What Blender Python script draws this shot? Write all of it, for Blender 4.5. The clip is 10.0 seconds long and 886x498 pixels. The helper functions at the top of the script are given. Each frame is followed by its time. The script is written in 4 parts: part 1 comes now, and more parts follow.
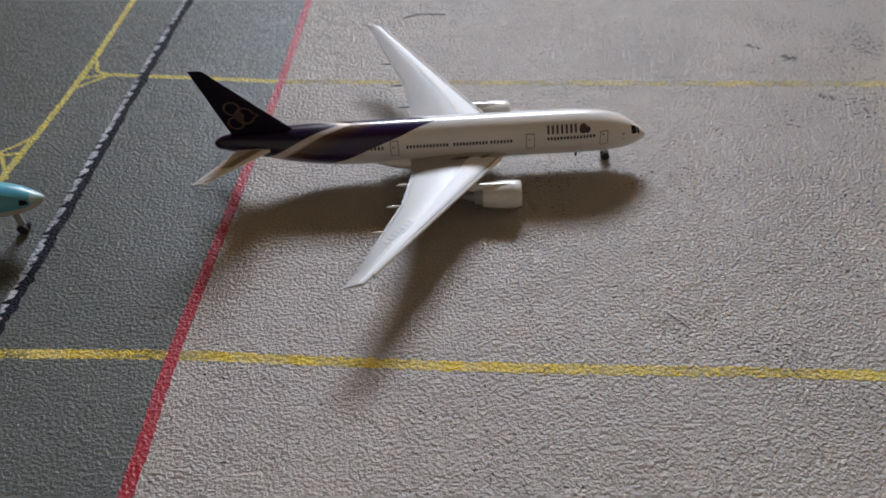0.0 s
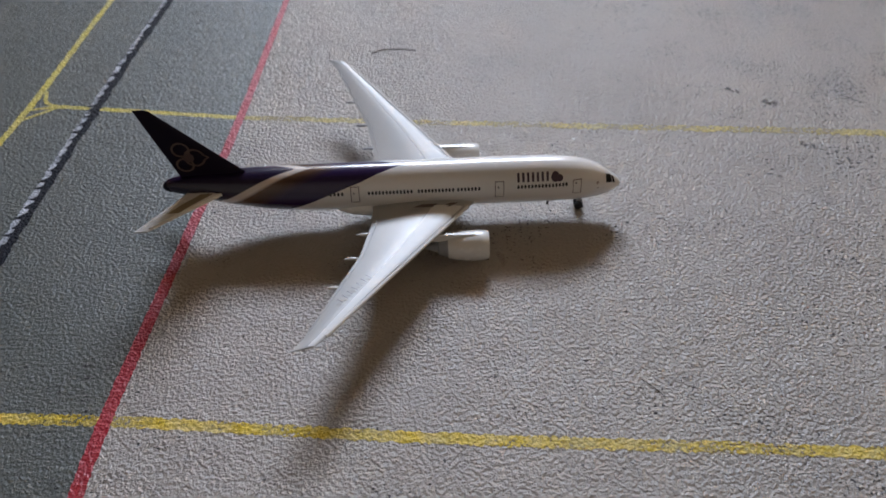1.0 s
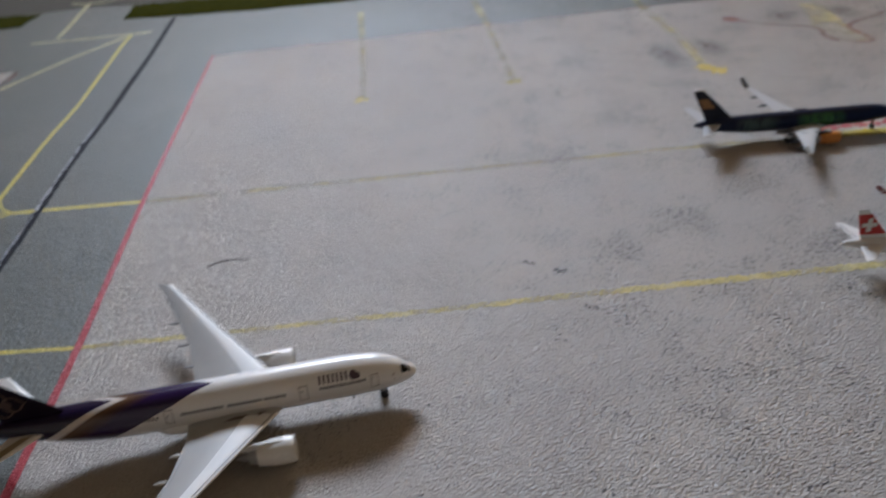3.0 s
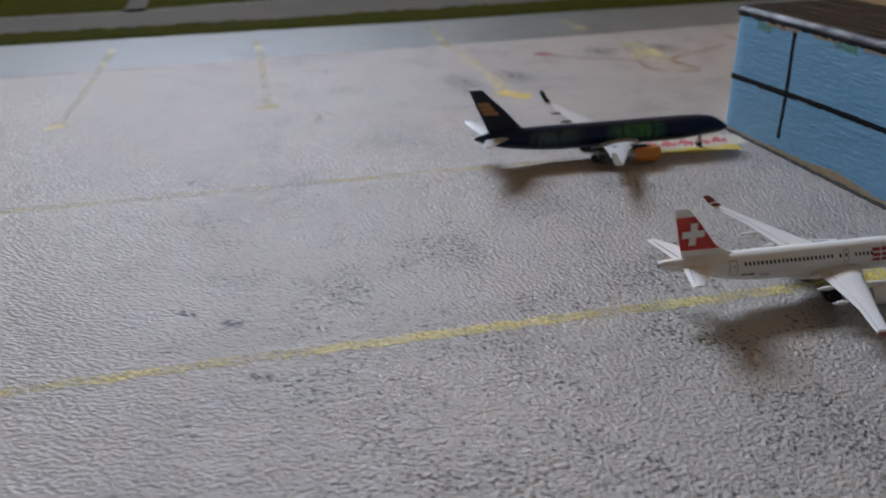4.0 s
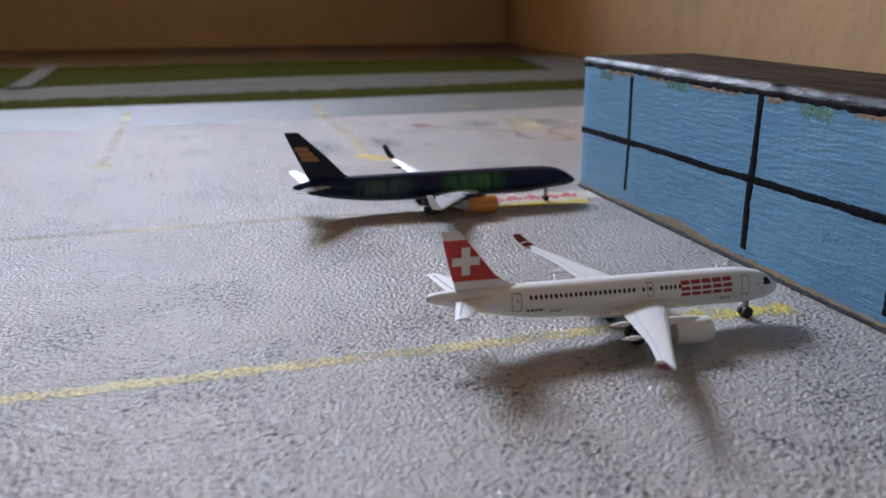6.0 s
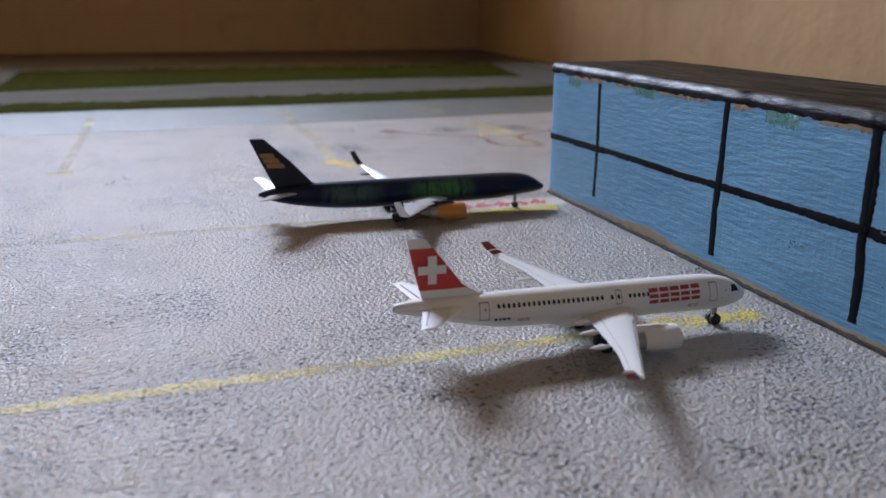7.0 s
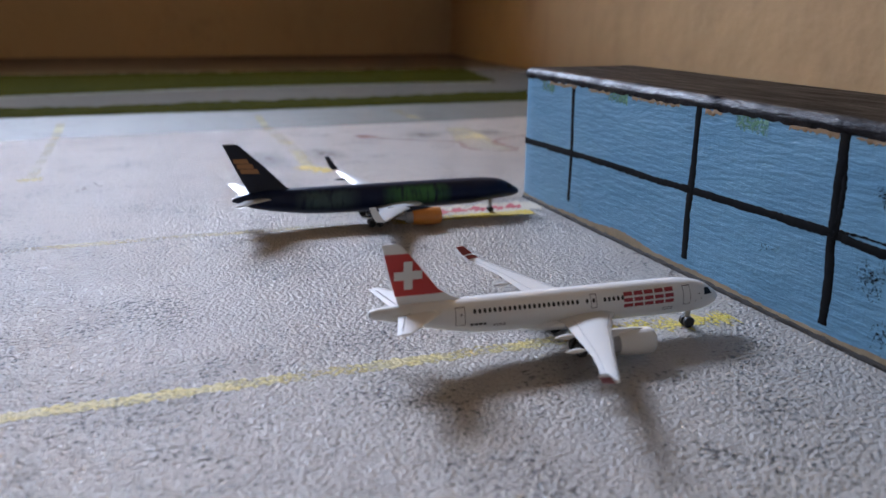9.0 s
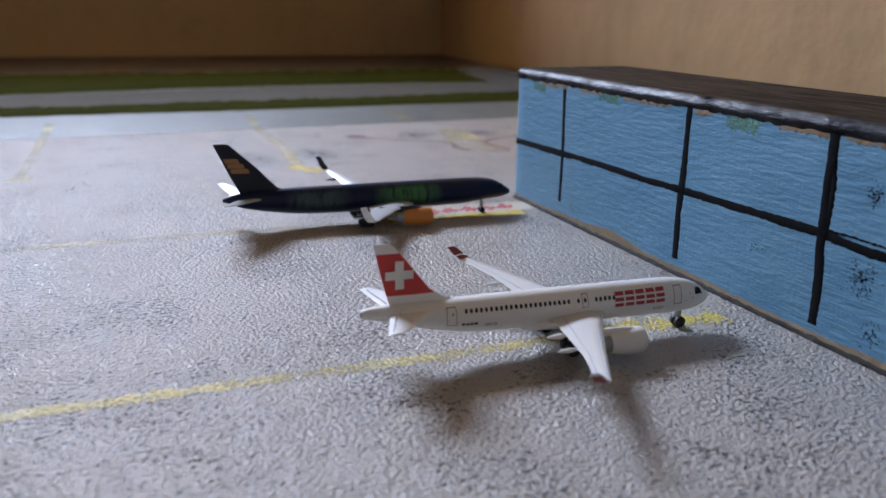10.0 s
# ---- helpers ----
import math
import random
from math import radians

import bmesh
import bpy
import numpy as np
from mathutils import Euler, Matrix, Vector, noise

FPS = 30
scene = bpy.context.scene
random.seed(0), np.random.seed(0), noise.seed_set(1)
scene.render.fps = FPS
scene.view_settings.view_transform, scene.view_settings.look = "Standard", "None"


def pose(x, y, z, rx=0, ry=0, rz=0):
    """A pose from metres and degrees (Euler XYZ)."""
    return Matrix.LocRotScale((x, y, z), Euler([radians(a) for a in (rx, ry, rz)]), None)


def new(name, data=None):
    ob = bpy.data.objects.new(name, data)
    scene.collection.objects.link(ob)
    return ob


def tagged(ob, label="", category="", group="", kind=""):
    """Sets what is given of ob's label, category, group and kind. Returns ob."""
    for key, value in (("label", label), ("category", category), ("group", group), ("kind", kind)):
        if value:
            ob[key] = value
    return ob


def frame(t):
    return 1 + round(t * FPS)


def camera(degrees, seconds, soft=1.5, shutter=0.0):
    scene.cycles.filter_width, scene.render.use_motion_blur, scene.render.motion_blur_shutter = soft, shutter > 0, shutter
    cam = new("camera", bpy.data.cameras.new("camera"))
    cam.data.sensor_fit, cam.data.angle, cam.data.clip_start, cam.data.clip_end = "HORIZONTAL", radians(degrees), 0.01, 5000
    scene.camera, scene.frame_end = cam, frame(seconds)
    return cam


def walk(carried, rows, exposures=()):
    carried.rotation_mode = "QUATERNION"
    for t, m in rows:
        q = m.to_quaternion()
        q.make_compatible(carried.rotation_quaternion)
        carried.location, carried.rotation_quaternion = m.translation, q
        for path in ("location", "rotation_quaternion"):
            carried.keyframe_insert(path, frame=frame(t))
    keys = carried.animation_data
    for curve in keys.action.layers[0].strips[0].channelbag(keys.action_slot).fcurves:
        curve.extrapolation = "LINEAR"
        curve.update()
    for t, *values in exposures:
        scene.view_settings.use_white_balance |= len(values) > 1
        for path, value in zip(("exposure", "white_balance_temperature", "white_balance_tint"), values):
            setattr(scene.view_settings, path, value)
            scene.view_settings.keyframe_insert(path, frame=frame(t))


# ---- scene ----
MM = 0.001
cam = camera(59.59, 10.0, shutter=0.25)
# the hand-held phone's lens: its aperture is about 1.6 mm wide
ROWS = [
    (0.0, 6.50, -183.61, 151.14, 1.53, -45.49, -4.19),
    (0.5, 6.68, -172.59, 143.77, 0.29, -46.37, -2.65),
    (1.0, 11.21, -168.19, 147.13, -0.72, -43.91, -1.88),
    (1.5, 9.55, -162.32, 142.79, -1.29, -43.22, -1.75),
    (2.0, 12.91, -166.78, 144.53, -1.37, -42.77, -1.76),
    (2.5, 28.00, -180.18, 167.63, -0.82, -39.57, -2.20),
    (3.0, 54.23, -179.83, 172.40, -6.79, -33.78, -5.74),
    (3.2, 64.93, -166.24, 165.15, -10.71, -30.52, -3.82),
    (4.3, 150.20, -108.89, 76.61, -17.96, -25.30, -1.78),
    (4.5, 163.04, -113.96, 74.04, -18.28, -24.36, -1.62),
    (5.0, 170.09, -110.76, 65.87, -19.60, -21.03, -1.01),
    (5.5, 170.36, -110.68, 66.18, -20.36, -19.53, -0.65),
    (6.0, 171.99, -108.87, 66.34, -21.30, -18.08, -0.24),
    (7.5, 174.14, -106.87, 65.96, -24.12, -17.65, 0.19),
    (8.0, 174.07, -106.83, 66.02, -24.44, -17.61, 0.26),
    (8.5, 174.14, -106.76, 65.88, -24.89, -17.37, 0.34),
    (9.0, 174.11, -106.91, 66.18, -25.32, -17.31, 0.36),
    (9.5, 174.05, -106.98, 66.06, -25.73, -17.23, 0.43),
    (10.0, 174.08, -106.74, 65.94, -26.02, -17.25, 0.56),
]


def held(x, y, z, yaw, pitch, roll):
    """Millimetres; yaw to the left from +y, pitch up, roll to the camera's left."""
    return pose(x * MM, y * MM, z * MM, 0, 0, yaw) @ pose(0, 0, 0, 90 + pitch) @ pose(0, 0, 0, 0, 0, roll)


walk(cam, [(t, held(*row)) for t, *row in ROWS],
     [(0.0, -0.20, 6300, 6.5), (0.6, -0.21, 6060, 6.5), (2.5, -0.26, 5980, 5.5), (3.2, -0.31, 5990, 5.5), (4.4, -0.16, 5870, 7), (5.1, 0.05, 5790, 9.5), (5.5, 0.10, 5780, 9.5), (10.0, 0.13, 5610, 9.5)])
cam.data.dof.use_dof = True
cam.data.dof.focus_distance = 0.185
cam.data.dof.aperture_fstop = 20.0

# ---- light: one window in the wall behind the board, and the sky beyond it ----
# the room stands askew to the painted lines; its own frame starts in the far corner: u along the back wall, v out of it
CORNER, SKEW = (745.0, 1075.0), radians(-9.5)


def room_at(u, v):
    return (CORNER[0] + u * math.cos(SKEW) - v * math.sin(SKEW), CORNER[1] + u * math.sin(SKEW) + v * math.cos(SKEW))


THICK = 220  # unseen window recess, made this deep to keep direct light off the right wall
WIN = (-982, -345, 640, 1045)  # u from, u to, z from, z to
world = bpy.data.worlds.new("sky")
scene.world = world
world.use_nodes = True
sky = world.node_tree.nodes.new("ShaderNodeTexSky")
sky.sky_type, sky.sun_disc, sky.sun_elevation, sky.sun_rotation = "NISHITA", False, radians(40), radians(180)
world.node_tree.links.new(sky.outputs[0], world.node_tree.nodes["Background"].inputs[0])
world.node_tree.nodes["Background"].inputs[1].default_value = 0.05
lamp = bpy.data.lights.new("window_light", "AREA")
lamp.shape, lamp.size, lamp.size_y = "RECTANGLE", (WIN[1] - WIN[0]) * MM, (WIN[3] - WIN[2]) * MM
lamp.energy, lamp.color = 60.0, (0.78, 0.84, 1.0)
lamp_ob = new("window_light", lamp)
lamp_x, lamp_y = room_at((WIN[0] + WIN[1]) / 2, THICK - 10)
lamp_ob.matrix_world = pose(lamp_x * MM, lamp_y * MM, (WIN[2] + WIN[3]) / 2 * MM, 0, 0, math.degrees(SKEW)) @ pose(0, 0, 0, -90)


# ---- materials ----
class Nodes:
    def __init__(self, name):
        self.mat = bpy.data.materials.new(name)
        self.mat.use_nodes = True
        self.t = self.mat.node_tree
        self.bsdf = self.t.nodes["Principled BSDF"]
        self.out = self.t.nodes["Material Output"]
        self.coord = self.t.nodes.new("ShaderNodeTexCoord").outputs["Object"]

    def node(self, kind, ins=None, **props):
        n = self.t.nodes.new(kind)
        if "operation" in props:
            n.operation = props["operation"]
        if "use_clamp" in props:
            n.use_clamp = props["use_clamp"]
        if "data_type" in props:
            n.data_type = props["data_type"]
        if "interpolation_type" in props:
            n.interpolation_type = props["interpolation_type"]
        for k, v in (ins or {}).items():
            self.put(n.inputs[k], v)
        return n

    def put(self, socket, v):
        if isinstance(v, bpy.types.NodeSocket):
            self.t.links.new(v, socket)
        else:
            socket.default_value = v

    def math(self, op, a, b=0.0, clamp=False):
        return self.node("ShaderNodeMath", {0: a, 1: b}, operation=op, use_clamp=clamp).outputs[0]

    def noise(self, scale, detail=4.0, rough=0.5, stretch=None, distort=0.0):
        vec = self.coord
        if stretch:
            vec = self.node("ShaderNodeMapping", {"Vector": vec, "Scale": stretch}).outputs[0]
        return self.node("ShaderNodeTexNoise", {"Vector": vec, "Scale": scale, "Detail": detail, "Roughness": rough, "Distortion": distort}).outputs["Fac"]

    def ramp(self, fac, lo, hi):
        return self.node("ShaderNodeMapRange", {"Value": fac, "From Min": lo, "From Max": hi}).outputs[0]

    def mix(self, fac, a, b):
        n = self.node("ShaderNodeMix", data_type="RGBA")
        for s, v in ((n.inputs[0], fac), (n.inputs[6], a), (n.inputs[7], b)):
            self.put(s, (*v, 1) if isinstance(v, tuple) and len(v) == 3 else v)
        return n.outputs[2]

    def bump(self, height, distance, strength=1.0, normal=None):
        n = self.node("ShaderNodeBump", {"Height": height, "Distance": distance, "Strength": strength})
        if normal is not None:
            self.put(n.inputs["Normal"], normal)
        return n.outputs[0]

    def finish(self, color, rough=0.5, metal=0.0, normal=None, coat=0.0, spec=0.5):
        self.put(self.bsdf.inputs["Base Color"], (*color, 1) if isinstance(color, tuple) and len(color) == 3 else color)
        self.put(self.bsdf.inputs["Roughness"], rough)
        self.put(self.bsdf.inputs["Metallic"], metal)
        self.put(self.bsdf.inputs["Coat Weight"], coat)
        self.put(self.bsdf.inputs["Specular IOR Level"], spec)
        if normal is not None:
            self.put(self.bsdf.inputs["Normal"], normal)
        return self.mat

    def worn(self, keep):
        """Lets the ground show through where the paint is worn off."""
        clear = self.node("ShaderNodeBsdfTransparent").outputs[0]
        m = self.node("ShaderNodeMixShader", {0: keep, 1: clear, 2: self.bsdf.outputs[0]})
        self.t.links.new(m.outputs[0], self.out.inputs[0])


def relief(n, amount=1.0):
    """The stippled relief of the textured paint: soft rounded bumps, about a millimetre apart."""
    bumps = n.noise(1060, 1.8, 0.5)
    grain = n.noise(2000, 2.0, 0.55)
    swell = n.noise(170, 2.0, 0.5)
    h = n.math("ADD", n.math("MULTIPLY", bumps, 1.9), n.math("ADD", n.math("MULTIPLY", grain, 0.65), n.math("MULTIPLY", swell, 1.3)))
    uneven = n.math("ADD", n.math("MULTIPLY", n.ramp(n.noise(26, 4.0, 0.6), 0.3, 0.7), 0.16), 0.92)
    return n.bump(n.math("MULTIPLY", h, uneven), 0.00030 * amount)


def ground_paint(name, base, alt, speck, speck_amount, rough, amount=1.0, spec=0.6):
    n = Nodes(name)
    c = n.mix(n.ramp(n.noise(14, 5.0, 0.6), 0.35, 0.7), base, alt)
    c = n.mix(n.math("MULTIPLY", n.ramp(n.noise(420, 4.0, 0.6), 0.45, 0.72), 0.18), c, tuple(v * 0.62 for v in base))
    east = n.ramp(n.node("ShaderNodeSeparateXYZ", {0: n.coord}).outputs[0], 0.07, 0.15)  # the rougher, chipped side of the board
    patch = n.math("ADD", n.math("MULTIPLY", n.ramp(n.noise(38, 4.0, 0.65), 0.42, 0.66), 0.12), n.math("MULTIPLY", east, 0.062))
    fleck = n.math("ADD", n.noise(980, 3.0, 0.6), patch)
    c = n.mix(n.math("MULTIPLY", n.ramp(fleck, 0.70, 0.735), speck_amount, clamp=True), c, speck)
    worn_area = n.math("ADD", n.math("MULTIPLY", n.ramp(n.noise(46, 3.0, 0.6), 0.44, 0.66), 0.15), n.math("MULTIPLY", east, 0.045))
    chip = n.math("ADD", n.noise(560, 3.5, 0.62, stretch=(1.0, 1.5, 1.0)), worn_area)  # larger chips, in clusters
    c = n.mix(n.math("MULTIPLY", n.ramp(chip, 0.738, 0.768), speck_amount, clamp=True), c, speck)
    scuff = n.noise(30, 5.0, 0.65, stretch=(1.6, 0.5, 1.0))  # brush strokes and wiped patches in the paint
    c = n.mix(n.math("MULTIPLY", n.ramp(scuff, 0.42, 0.78), 0.08), c, tuple(min(1.0, v * 1.3 + 0.02) for v in base))
    c = n.mix(n.math("MULTIPLY", n.ramp(n.noise(75, 5.0, 0.7), 0.60, 0.76), 0.13), c, tuple(v * 0.45 for v in base))
    r = n.math("ADD", n.math("MULTIPLY", scuff, -0.03), rough + 0.015)
    return n.finish(c, r, normal=relief(n, amount), spec=spec)


def line_paint(name, color, alt, lo, hi, rough=0.5, spec=0.3):
    n = Nodes(name)
    c = n.mix(n.ramp(n.noise(160, 4.0, 0.6), 0.35, 0.65), color, alt)
    m = n.finish(c, rough, normal=relief(n), spec=spec)
    wear = n.math("ADD", n.math("MULTIPLY", n.noise(1000, 3.0, 0.6), 0.55), n.math("MULTIPLY", n.noise(55, 3.0), 0.45))
    n.worn(n.ramp(wear, lo, hi))
    return m


def plain(name, color, rough=0.4, metal=0.0, coat=0.0, spread=0.08, scale=120.0, spec=0.5):
    n = Nodes(name)
    c = n.mix(n.noise(scale, 4.0, 0.6), tuple(v * (1 - spread) for v in color), tuple(min(1.0, v * (1 + spread)) for v in color))
    return n.finish(c, n.math("ADD", n.math("MULTIPLY", n.noise(scale * 3, 3.0), 0.12), rough - 0.06), metal, coat=coat, spec=spec)


APRON = ground_paint("apron_paint", (0.43, 0.387, 0.338), (0.376, 0.343, 0.311), (0.03, 0.028, 0.03), 0.95, 0.28, 1.6, 0.62)
TAXI = ground_paint("taxiway_paint", (0.112, 0.118, 0.104), (0.132, 0.137, 0.124), (0.012, 0.012, 0.013), 0.9, 0.42, 0.85, 0.48)
PATH = ground_paint("service_road_paint", (0.115, 0.108, 0.094), (0.10, 0.094, 0.082), (0.06, 0.08, 0.08), 0.3, 0.8, 1.0, 0.05)
YELLOW = line_paint("yellow_line_paint", (0.68, 0.49, 0.035), (0.62, 0.50, 0.18), 0.35, 0.50)
DABBED_YELLOW = line_paint("dabbed_yellow_paint", (0.72, 0.56, 0.05), (0.66, 0.54, 0.16), 0.43, 0.52)
YELLOW_TAXI = line_paint("yellow_taxi_paint", (0.62, 0.52, 0.10), (0.55, 0.47, 0.16), 0.30, 0.42)
WORN_YELLOW = line_paint("worn_yellow_paint", (0.62, 0.50, 0.16), (0.56, 0.49, 0.26), 0.40, 0.57)
PALE_YELLOW = line_paint("faded_yellow_paint", (0.66, 0.55, 0.25), (0.6, 0.52, 0.33), 0.44, 0.63)
RED = line_paint("red_line_paint", (0.40, 0.012, 0.022), (0.36, 0.03, 0.04), 0.25, 0.38, 0.4, 0.6)
RED_MARK = line_paint("pinkish_red_paint", (0.50, 0.07, 0.085), (0.52, 0.16, 0.16), 0.22, 0.36)
BROWN_RED = line_paint("dull_red_paint", (0.40, 0.17, 0.13), (0.34, 0.16, 0.13), 0.42, 0.6)
BLACK_LINE = line_paint("black_marker_paint", (0.006, 0.007, 0.010), (0.011, 0.011, 0.017), 0.26, 0.36, 0.7, 0.2)
WHITE_LINE = line_paint("grey_white_paint", (0.58, 0.59, 0.63), (0.42, 0.43, 0.47), 0.32, 0.52)
CHIP = line_paint("chipped_dark_spot", (0.05, 0.047, 0.045), (0.08, 0.07, 0.065), 0.40, 0.54)
n = Nodes("rubber_smudge")
smudge_at = n.node("ShaderNodeTexCoord").outputs["Generated"]
n.node("ShaderNodeVectorMath", {0: smudge_at, 1: (0.5, 0.5, 0.5)}).outputs[0]
n.t.nodes[-1].operation = "DISTANCE"
SMUDGE = n.finish((0.11, 0.095, 0.085), 0.5, normal=relief(n))
n.worn(n.math("MULTIPLY", n.ramp(n.t.nodes["Vector Math"].outputs["Value"], 0.5, 0.1), n.math("MULTIPLY", n.ramp(n.noise(240, 4.0, 0.6), 0.3, 0.7), 0.7)))
CREAM_YELLOW = line_paint("cream_yellow_paint", (0.50, 0.45, 0.24), (0.42, 0.38, 0.22), 0.36, 0.62)
TAXI_CREAM = line_paint("cream_taxi_paint", (0.54, 0.49, 0.28), (0.47, 0.43, 0.26), 0.28, 0.46)
CREAM = line_paint("cream_paint", (0.62, 0.55, 0.44), (0.58, 0.52, 0.4), 0.3, 0.5)

n = Nodes("grass_flock")
GRASS = n.finish(n.mix(n.noise(90, 5.0, 0.7), (0.020, 0.023, 0.002), (0.050, 0.049, 0.005)), 0.95, normal=n.bump(n.noise(900, 3.0), 0.0008), spec=0.02)
n = Nodes("ochre_wall_paint")
wall_c = n.mix(n.ramp(n.noise(3.0, 5.0, 0.6), 0.3, 0.7), (0.495, 0.332, 0.168), (0.43, 0.285, 0.139))
wall_c = n.mix(n.math("MULTIPLY", n.ramp(n.noise(9.0, 5.0, 0.65, stretch=(1.6, 1.6, 0.6)), 0.5, 0.75), 0.55), wall_c, (0.325, 0.21, 0.108))
wall_c = n.mix(n.math("MULTIPLY", n.ramp(n.noise(26.0, 4.0, 0.6), 0.60, 0.72), 0.35), wall_c, (0.32, 0.215, 0.12))
WALL = n.finish(wall_c, 0.8, normal=n.bump(n.noise(40, 5.0, 0.6), 0.002), spec=0.2)
# paint of the unseen front wall, light enough to bounce fill onto the back wall
WALL_FRONT = plain("cream_wall_paint", (0.46, 0.38, 0.28), 0.8, scale=6.0)
n = Nodes("brown_floor_boards")
FLOOR = n.finish(n.mix(n.noise(12, 5.0, 0.6, stretch=(1, 6, 1)), (0.045, 0.030, 0.022), (0.075, 0.05, 0.036)), 0.6)
CEILING = plain("ceiling_paint", (0.15, 0.122, 0.09), 0.8, scale=8.0)

WHITE = plain("white_model_enamel", (0.80, 0.775, 0.735), 0.26, coat=0.25, spread=0.02)
MATT_WHITE = plain("white_tampo_enamel", (0.755, 0.74, 0.715), 0.46, spread=0.02)
PALE_WING = plain("pale_grey_wing_enamel", (0.56, 0.555, 0.55), 0.3, coat=0.3, spread=0.03)
WING_WHITE = plain("white_wing_enamel", (0.62, 0.608, 0.585), 0.5, spread=0.03, spec=0.3)
SILVER = plain("pearl_grey_wing_enamel", (0.40, 0.393, 0.38), 0.42, metal=0.12, spread=0.06, scale=200.0, spec=0.35)
SLAT = plain("white_slat_enamel", (0.70, 0.695, 0.68), 0.46, spread=0.05, scale=400.0, spec=0.4)
REG_PRINT = plain("grey_registration_print", (0.075, 0.075, 0.08), 0.5)
# khaki tone for the shade mirrored in the white tailplane
KHAKI = plain("khaki_painted_shade", (0.30, 0.25, 0.17), 0.45)
GREY = plain("grey_enamel", (0.33, 0.33, 0.34), 0.4)
TYRE = plain("black_rubber", (0.016, 0.016, 0.017), 0.6)
STEEL = plain("cast_metal_strut", (0.40, 0.39, 0.37), 0.45, metal=0.3)
DARK = plain("black_print", (0.014, 0.013, 0.016), 0.35)
GLASS = plain("cockpit_print", (0.008, 0.008, 0.010), 0.5, spec=0.15)
INTAKE = plain("dark_intake", (0.05, 0.05, 0.055), 0.4, metal=0.5)
PURPLE = plain("purple_enamel", (0.009, 0.004, 0.014), 0.42, spec=0.15)
ORCHID = plain("dull_bronze_print", (0.105, 0.062, 0.046), 0.5)
ORCHID_DARK = plain("dark_bronze_print", (0.075, 0.04, 0.035), 0.5)
NAVY = plain("midnight_enamel", (0.007, 0.009, 0.020), 0.36, spec=0.3)
ORANGE = plain("orange_enamel", (0.55, 0.20, 0.03), 0.35)
GOLD = plain("amber_print", (0.30, 0.15, 0.05), 0.45)
DEEP_RED = plain("deep_red_enamel", (0.20, 0.03, 0.03), 0.4)
LETTER_RED = plain("red_print", (0.32, 0.035, 0.045), 0.45)
LETTER_PLUM = plain("plum_print", (0.07, 0.04, 0.06), 0.4)
OUTLINE = plain("grey_door_print", (0.12, 0.09, 0.085), 0.5)
OUTLINE_BROWN = plain("brown_door_print", (0.17, 0.11, 0.09), 0.5)
PALE_BROWN = plain("pale_brown_print", (0.40, 0.33, 0.29), 0.5)
PALE_PRINT = plain("pale_grey_print", (0.20, 0.20, 0.21), 0.5)
FIBRE = plain("dark_fibre", (0.035, 0.03, 0.028), 0.7)


# ---- mesh helpers, all in millimetres ----
def part(name, verts, faces, material, parent=None, label="", smooth=True, at=None):
    me = bpy.data.meshes.new(name)
    me.from_pydata([tuple(c * MM for c in v) for v in verts], [], faces)
    me.materials.append(material)
    bm = bmesh.new()
    bm.from_mesh(me)
    bmesh.ops.recalc_face_normals(bm, faces=bm.faces)
    bm.to_mesh(me)
    bm.free()
    if smooth:
        me.shade_smooth()
        me.set_sharp_from_angle(angle=radians(40))
    ob = new(name, me)
    if parent is not None:
        ob.parent = parent
    if at is not None:
        ob.matrix_local = at
    if label:
        tagged(ob, label)
    return ob


def thing(name, label, category, at, group=""):
    ob = new(name)
    ob.empty_display_size = 0.01
    ob.matrix_world = at
    return tagged(ob, label, category, group)


def rings(loops, cap=True):
    """Skins a row of closed loops of equal length."""
    k = len(loops[0])
    verts = [p for loop in loops for p in loop]
    faces = []
    for i in range(len(loops) - 1):
        for j in range(k):
            a, b = i * k + j, i * k + (j + 1) % k
            faces.append((a, b, b + k, a + k))
    if cap:
        faces.append(tuple(range(k)))
        faces.append(tuple(range((len(loops) - 1) * k, len(loops) * k)))
    return verts, faces


def lathe(profile, centre, axis="x", k=24, squash=1.0):
    """profile: rows of (along, radius)."""
    loops = []
    for s, r in profile:
        loop = []
        for j in range(k):
            a = 2 * math.pi * j / k
            u, v = r * math.cos(a), r * math.sin(a) * squash
            loop.append({"x": (s, u, v), "y": (u, s, v), "z": (u, v, s)}[axis])
        loops.append([tuple(p + c for p, c in zip(q, centre)) for q in loop])
    return rings(loops)


def box(x0, x1, y0, y1, z0, z1):
    v = [(x, y, z) for x in (x0, x1) for y in (y0, y1) for z in (z0, z1)]
    return v, [(0, 1, 3, 2), (4, 6, 7, 5), (0, 4, 5, 1), (2, 3, 7, 6), (0, 2, 6, 4), (1, 5, 7, 3)]


def tube(pts, radius, k=8):
    loops = []
    pts = [Vector(p) for p in pts]
    for i, p in enumerate(pts):
        d = (pts[min(i + 1, len(pts) - 1)] - pts[max(i - 1, 0)]).normalized()
        side = d.cross(Vector((0.13, 0.07, 1.0))).normalized()
        up = side.cross(d)
        r = radius[i] if isinstance(radius, (list, tuple)) else radius
        loops.append([tuple(p + side * (r * math.cos(2 * math.pi * j / k)) + up * (r * math.sin(2 * math.pi * j / k))) for j in range(k)])
    return rings(loops)


